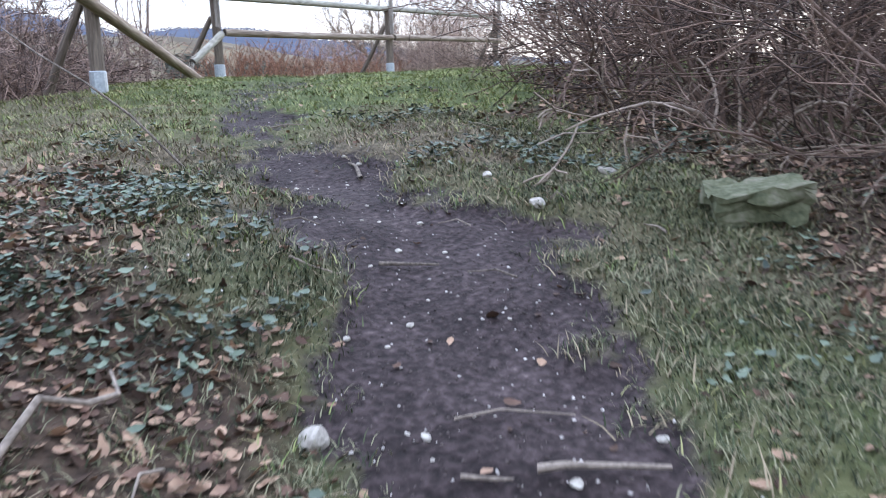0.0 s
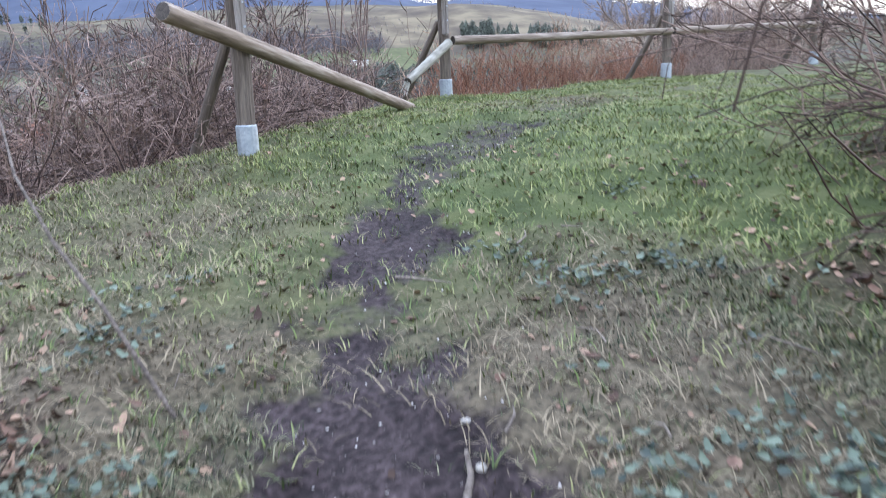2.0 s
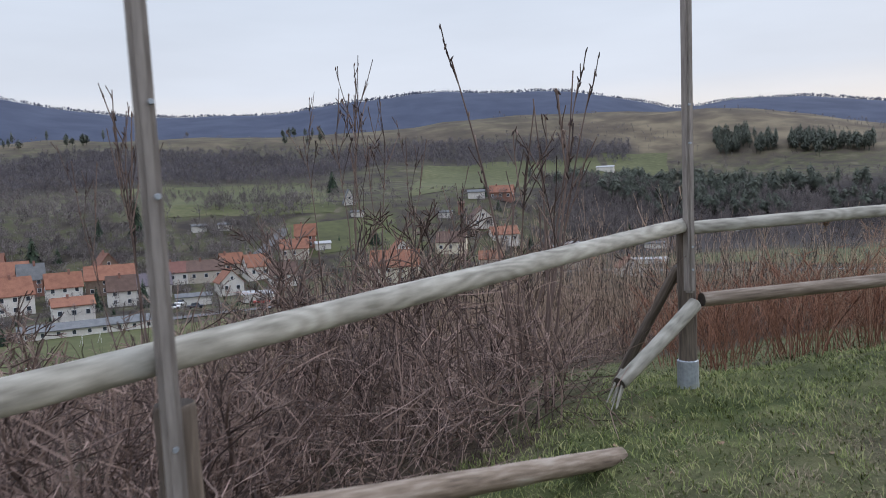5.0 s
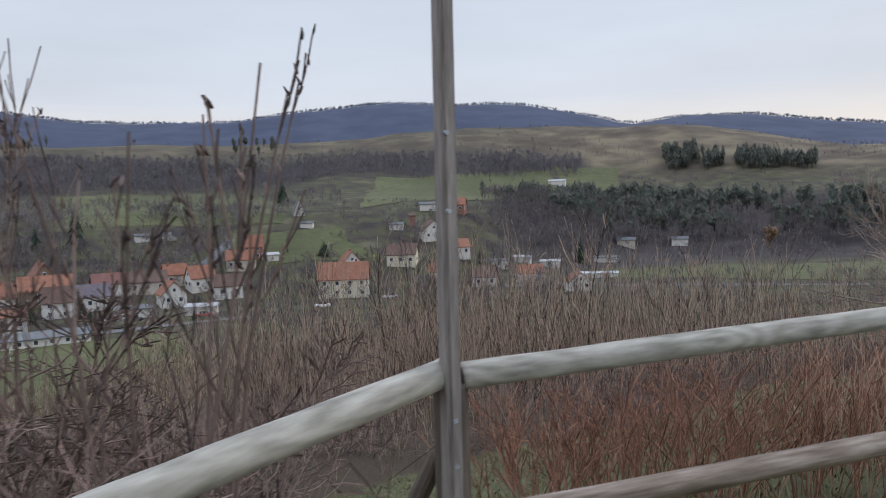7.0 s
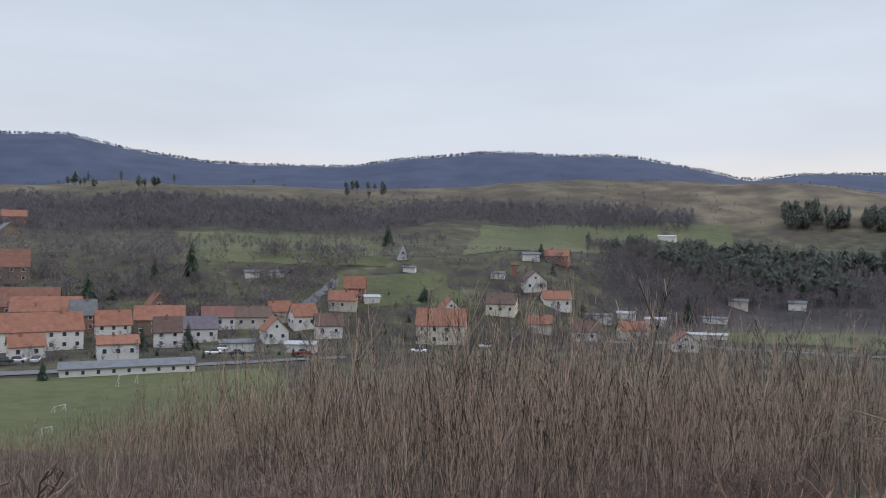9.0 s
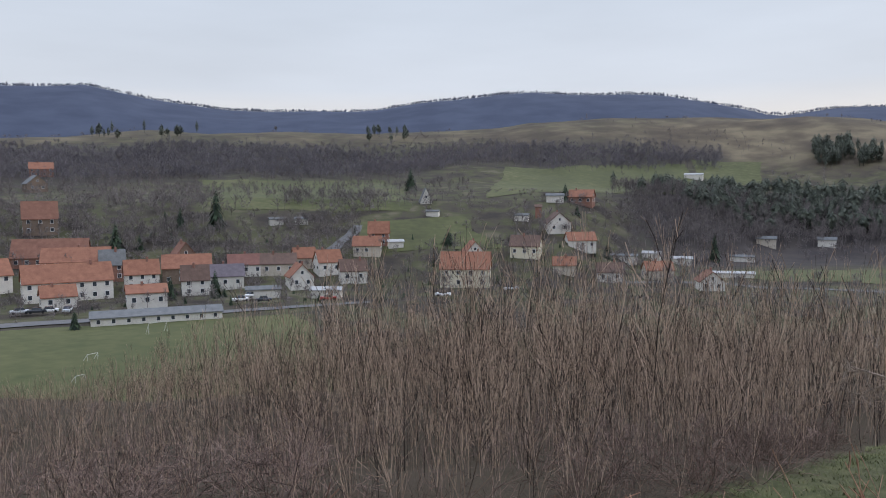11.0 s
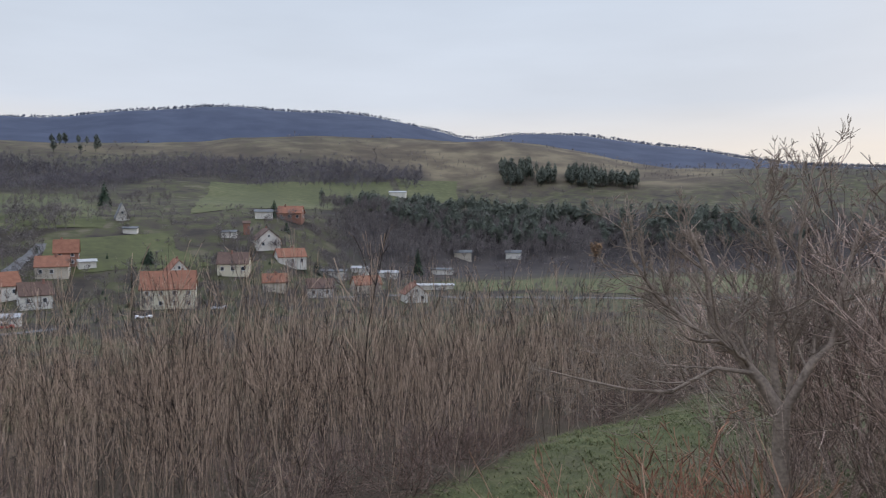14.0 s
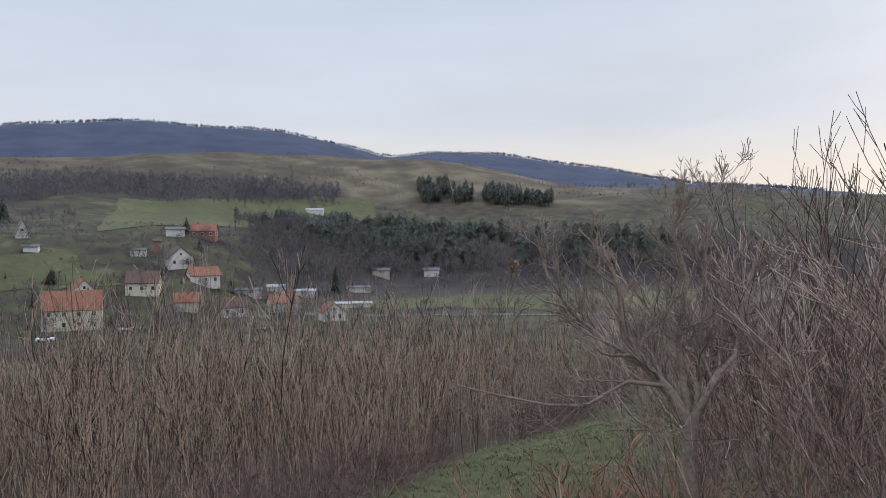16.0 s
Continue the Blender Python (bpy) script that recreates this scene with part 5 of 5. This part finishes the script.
# goals on the sports ground
M_GOAL = material("white_painted_steel", (0.62, 0.62, 0.6), (0.8, 0.8, 0.78), 3, 0.5, 0.0)
for a_, r_, w_, h_ in ((-23.2, 165, 4.2, 2.2), (-28.2, 126, 1.6, 1.0), (-27.4, 142, 2.0, 1.1)):
    x, y, z = spot(a_, r_)
    thing = empty("goal", pose(x, y, z + 0.25, 0, 0, -a_ + 35), "white steel football goal on the grass", "goal", "goals")
    for p0, p1, n_ in (((-w_ / 2, 0, 0), (-w_ / 2, 0, h_), "upright"), ((w_ / 2, 0, 0), (w_ / 2, 0, h_), "upright"), ((-w_ / 2, 0, h_), (w_ / 2, 0, h_), "crossbar"), ((-w_ / 2, 0, h_), (-w_ / 2, 1.0, 0), "stay"), ((w_ / 2, 0, h_), (w_ / 2, 1.0, 0), "stay")):
        V, Q = tubes(np.array([[p0, p1]], float), np.array([[0.03, 0.03]]), 6)
        put(n_, mesh_of(n_, V, Q), M_GOAL, thing)


# ---- far woods ----
def far_tree(seed, per=(11, 5), spread=1.0, floor_r=0.0068, lo=0.3, up=0.06, width=1.0):
    """A bare tree of unit height out of blades: a short trunk that forks into a rounded crown."""
    rg = np.random.default_rng(seed)
    L = np.array([0.62])
    P, Rr = strokes(rg, np.zeros((1, 3)), np.array([[0, 0, 1.0]]), L, np.array([0.018]), 4, 0.06, 0.2)
    out = [ribbons(P, Rr, rg)]
    for lev in range(len(per)):
        S, D, L, R0 = sprout(rg, P, Rr, L, per[lev], lo if lev == 0 else 0.3, 1.0, spread, (0.7, 0.95) if lev == 0 else (0.35, 0.6))
        P, Rr = strokes(rg, S, D, L, R0, 3 if lev == 0 else 2, 0.15, up)
        out.append(ribbons(P, np.maximum(Rr, floor_r), rg))
    V, Q = join(out)
    V[:, :2] *= width
    V[:, 2] /= V[:, 2].max()
    return V, Q


def conifer(seed, levels=11, arms=8, wide=0.24, low=0.12, droop=0.35, crown=1.0):
    """A conifer of unit height: whorls of ragged hanging sprays round a stem."""
    rg = np.random.default_rng(seed)
    Vs, Qs, b = [], [], 0
    for lv in range(levels):
        t = lv / (levels - 1)
        z = low + (1 - low) * t
        ln = wide * ((1 - t) ** 0.8 * 0.95 + 0.05) * crown
        if crown > 1.2:
            ln = wide * math.sqrt(max(0.05, 1 - (2 * t - 0.9) ** 2)) * 0.9
        for k in range(arms):
            a = 2 * np.pi * (k + rg.uniform(-0.4, 0.4)) / arms + lv
            L = ln * rg.uniform(0.6, 1.2)
            d = np.array([math.cos(a), math.sin(a), 0])
            s_ = np.array([-math.sin(a), math.cos(a), 0]) * L * 0.2
            p0 = np.array([0, 0, z + 0.03])
            p1 = p0 + d * L * 0.55 + np.array([0, 0, -droop * L * 0.3 + rg.uniform(-0.01, 0.01)])
            p2 = p0 + d * L + np.array([0, 0, -droop * L + rg.uniform(-0.02, 0.02)])
            Vs += [p0 - s_ * 0.2, p0 + s_ * 0.2, p1 + s_, p1 - s_, p2 + s_ * 0.3, p2 - s_ * 0.3]
            Qs += [(b, b + 1, b + 2, b + 3), (b + 3, b + 2, b + 4, b + 5)]
            b += 6
    V, Q = np.array(Vs), np.array(Qs)
    tr = tubes(np.array([[(0, 0, 0), (0, 0, 0.5), (0, 0, 0.98)]], float), np.array([[0.018, 0.012, 0.003]]), 5)
    return join([(V, Q), tr])


M_CONIFER = material("dark_conifer_needles", (0.012, 0.022, 0.012), (0.05, 0.075, 0.04), 0.5, 0.8, 0.0, 5, island=0.25)
M_PINE = material("pine_needles", (0.047, 0.057, 0.043), (0.120, 0.131, 0.098), 0.4, 0.8, 0.0, 5, island=0.2)
M_FARWOOD = material("far_bare_wood", (0.098, 0.085, 0.083), (0.230, 0.201, 0.190), 0.02, 0.9, 0.0, 6, island=0.2)
# Bare wood for the distant belt, bluer: haze mixed into its colour.
M_BELT_HAZE = material("haze_tinted_wood", (0.095, 0.087, 0.097), (0.196, 0.177, 0.185), 0.02, 0.9, 0.0, 6, island=0.15)
# Hill trees: bare wood with the same haze painted in as blue-grey.
M_HAZY_HILLWOOD = material("hazy_hill_wood", (0.09, 0.105, 0.145), (0.15, 0.17, 0.22), 0.01, 0.9, 0.0, 6, island=0.25)
M_BROWNLEAF = material("brown_oak_leaves", (0.20, 0.11, 0.05), (0.40, 0.25, 0.13), 1, 0.8, 0.0, 5, island=0.3)

CON = [conifer(900 + k, 17, 11, 0.24, 0.06, 0.95) for k in range(3)]
CON_ME = [mesh_of("crown", *c) for c in CON]
for k, (a_, r_, h_, w_) in enumerate(((-25.7, 270, 10.8, 7.5), (-24.2, 274, 5.4, 3.6), (-22.5, 302, 5.5, 2.4), (-21.5, 296, 8.1, 4.7), (-19.1, 297, 14.0, 7.5), (-22.3, 219, 6.7, 3.5), (-19.3, 219, 8.0, 4.1), (-28.4, 178, 4.2, 3.0), (5.9, 338, 7.3, 4.9), (-5.3, 382, 11.0, 7.7), (6.75, 318, 4.1, 3.2), (8.9, 283, 6.1, 3.7), (-2.6, 276, 5.0, 6.0), (16.2, 322, 10.6, 5.6))):
    x, y, z = spot(a_, r_)
    thing = empty("conifer", pose(x, y, z), "dark green conifer standing among the houses", "tree", "conifers in the village")
    put("crown", CON_ME[k % 3], M_CONIFER, thing, m=pose(0, 0, 0, 0, 0, 40 * k) @ Matrix.Diagonal((w_ / 0.46, w_ / 0.46, h_, 1)))

FAR = [far_tree(950 + k) for k in range(7)]
rw = np.random.default_rng(21)


def sector(n, az0, az1, r0, r1):
    a, r = rw.uniform(az0, az1, n), np.sqrt(rw.uniform(r0 * r0, r1 * r1, n))
    x, y = EYE[0] + r * np.sin(np.radians(a)), EYE[1] + r * np.cos(np.radians(a))
    return np.stack([x, y, ground_z(x, y)], -1), a, r


def open_land(a, r):
    """Fields and yards that stay clear of trees."""
    f = (a > -1) & (a < 14.8) & (r > 300 + a * 7) & (r < 500 + a * 4)
    f |= (a > 14.4) & (a < 19.4) & (r > 480) & (r < 578)
    f |= (a > -9) & (a < 2) & (r > 272) & (r < 310)
    f |= (a > 15) & (r > 225) & (r < 292 + (a - 16) * 2.7)
    f |= (a > 14) & (a < 36) & (r > 540) & (r < 715)
    f |= (a < 14) & (r > 600) & (r < 712)
    f |= (a > -20) & (a < -1) & (r > 345) & (r < 490)
    return f


def wood_cover(a, r, x, y):
    """How thick the bare woods stand, in broken clumps."""
    clump = np.clip(0.35 + 0.3 * (a < -8) + 1.6 * fbm(x, y, 65, 71), 0, 1)
    return 0.85 * clump


def woods(name, n, az0, az1, r0, r1, keep, tall, mat, label, shapes, wide=0.8):
    p, a, r = sector(n, az0, az1, r0, r1)
    k = keep(a, r, p[:, 0], p[:, 1])
    p = p[k]
    p[:, 2] -= 0.3
    t = rw.uniform(tall[0], tall[1], len(p))
    return grow(name, shapes, p, rw, mat, label, "woodland", (tall[0] * wide, tall[1] * wide), t)


woods("wood_belt", 7600, -46, 16.5, 470, 620, lambda a, r, x, y: np.abs(r - 548 - 2.0 * np.clip(a, -10, 15) - 30 * fbm(x, y, 70, 73)) < np.interp(a, [-12, 0], [62, 30]) + 25 * rw.uniform(-1, 1, len(a)) ** 3, (3.5, 7), M_BELT_HAZE, "closed belt of bare woodland under the heath", FAR, 1.1)
woods("slope_woods", 9500, -46, 48, 280, 715, lambda a, r, x, y: (~open_land(a, r)) & (rw.uniform(0, 1, len(a)) < wood_cover(a, r, x, y)), (3, 7), M_FARWOOD, "grey-brown bare woodland on the far slope", FAR, 1.15)
woods("heath_bushes", 420, -44, 14, 598, 712, lambda a, r, x, y: fbm(x, y, 50, 75) > 0.1, (1.5, 4), M_FARWOOD, "low bushes on the brown heath below the hills", FAR, 1.6)
woods("village_trees", 1500, -44, 30, 188, 300, lambda a, r, x, y: (~open_land(a, r)) & (rw.uniform(0, 1, len(a)) < 0.62) & (r > np.interp(a, [-44, -10, 0, 10], [255, 250, 190, 190])) , (3.5, 7.5), M_FARWOOD, "bare garden trees between the houses", FAR)
woods("yard_trees", 170, -42, -8, 196, 252, lambda a, r, x, y: (r > 0), (3, 6), M_FARWOOD, "bare trees in the village yards", FAR)
woods("garden_bushes", 900, -42, 20, 192, 262, lambda a, r, x, y: (~open_land(a, r)), (1.0, 2.8), M_FARWOOD, "low bare garden hedges and bushes", FAR, 1.4)
woods("plot_hedges", 700, -3, 17, 262, 372, lambda a, r, x, y: fbm(x, y, 20, 92) > 0.0, (0.8, 2.6), M_FARWOOD, "bare hedges and bushes between the garden plots", FAR, 1.7)
woods("evergreen_bushes", 130, -42, 18, 196, 290, lambda a, r, x, y: (r > 0), (1.2, 3.0), M_CONIFER, "small dark evergreen garden bushes", CON, 1.6)
woods("hillside_scrub", 1500, -44, -7, 258, 345, lambda a, r, x, y: (~open_land(a, r)) & (fbm(x, y, 45, 81) > -0.25), (2.5, 6), M_FARWOOD, "dark bare scrub on the hillside behind the houses", FAR, 1.3)
woods("orchard_trees", 1000, -26, -1, 325, 500, lambda a, r, x, y: fbm(x, y, 40, 76) > -0.3, (2.5, 5.5), M_FARWOOD, "scattered bare orchard trees", FAR)
woods("meadow_bushes", 900, 13, 44, 545, 715, lambda a, r, x, y: fbm(x, y, 45, 74) > 0.05, (1.5, 5), M_FARWOOD, "scattered bushes on the dry ridge meadow", FAR)
woods("lower_woods", 3000, 9, 44, 296, 425, lambda a, r, x, y: (r > valley_end(a) + 6) & (r > np.interp(a, [9, 14, 35], [300, 330, 385])) & (a > 9 + 6 * np.abs(fbm(x, y, 35, 79))), (5.5, 10), M_FARWOOD, "bare trees along the foot of the pine wood", FAR, 0.75)
PINE = [conifer(980 + k, 13, 11, 0.25, 0.28, 0.5, 1.5) for k in range(4)]
woods("pine_wood", 760, 8.5, 44, 385, 450, lambda a, r, x, y: (r > valley_end(a) + 22) & (fbm(x, y, 40, 77) > -0.45) & (a > 8.5 + 5 * np.abs(fbm(x, y, 30, 78))), (6, 11.5), M_PINE, "dark pine wood above the valley meadow", PINE, 1.35)
woods("ridge_pines", 420, 22.3, 32, 540, 612, lambda a, r, x, y: (np.abs(r - 592 + 3.6 * (a - 22.3)) < 17 + 22 * fbm(x, y, 22, 83)) & (np.abs(a - 26.6) > 0.35), (5, 13), M_PINE, "dark pine copse on the ridge", PINE, 1.15)
woods("crest_pines", 60, -30, -14, 640, 720, lambda a, r, x, y: fbm(x, y, 40, 89) > 0.35, (5, 12), M_PINE, "dark pines standing on the crest", PINE, 1.2)
woods("crest_pines", 14, -8.4, -5.5, 620, 690, lambda a, r, x, y: (r > 0), (5, 10), M_PINE, "dark pines standing on the crest", PINE, 1.2)
woods("road_trees", 60, 20, 44, 262, 268, lambda a, r, x, y: r > 0, (3, 5), M_FARWOOD, "young bare trees lining the valley road", FAR)
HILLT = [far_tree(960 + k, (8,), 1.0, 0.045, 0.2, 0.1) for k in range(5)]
woods("hill_forest", 4600, -40, 50, 1440, 1540, lambda a, r, x, y: r > 0, (3.5, 7.5), M_HAZY_HILLWOOD, "bare forest covering the distant hills, tinted blue-grey as haze", HILLT, 1.2)
x, y, z = spot(29.0, 372)
oak = empty("oak", pose(x, y, z), "oak still holding its brown leaves", "tree")
V, Q = far_tree(990, (16, 6), 0.9, 0.01)
put("trunk", mesh_of("trunk", V * 12, Q), M_FARWOOD, oak)
rg = np.random.default_rng(991)
base = V[rg.integers(0, len(V), 1800)] * 12
base = base[base[:, 2] > 2.5]
Vl, Ql = many(np.array([(-0.3, -0.2, 0), (0.3, -0.2, 0.1), (0.3, 0.2, 0.25), (-0.3, 0.2, 0.1)]), np.array([(0, 1, 2, 3)]), base + rg.normal(0, 0.25, base.shape), rg.uniform(0, 6.28, len(base)), rg.uniform(0.6, 1.3, len(base)))
put("crown", mesh_of("crown", Vl, Ql), M_BROWNLEAF, oak, "brown withered leaves")
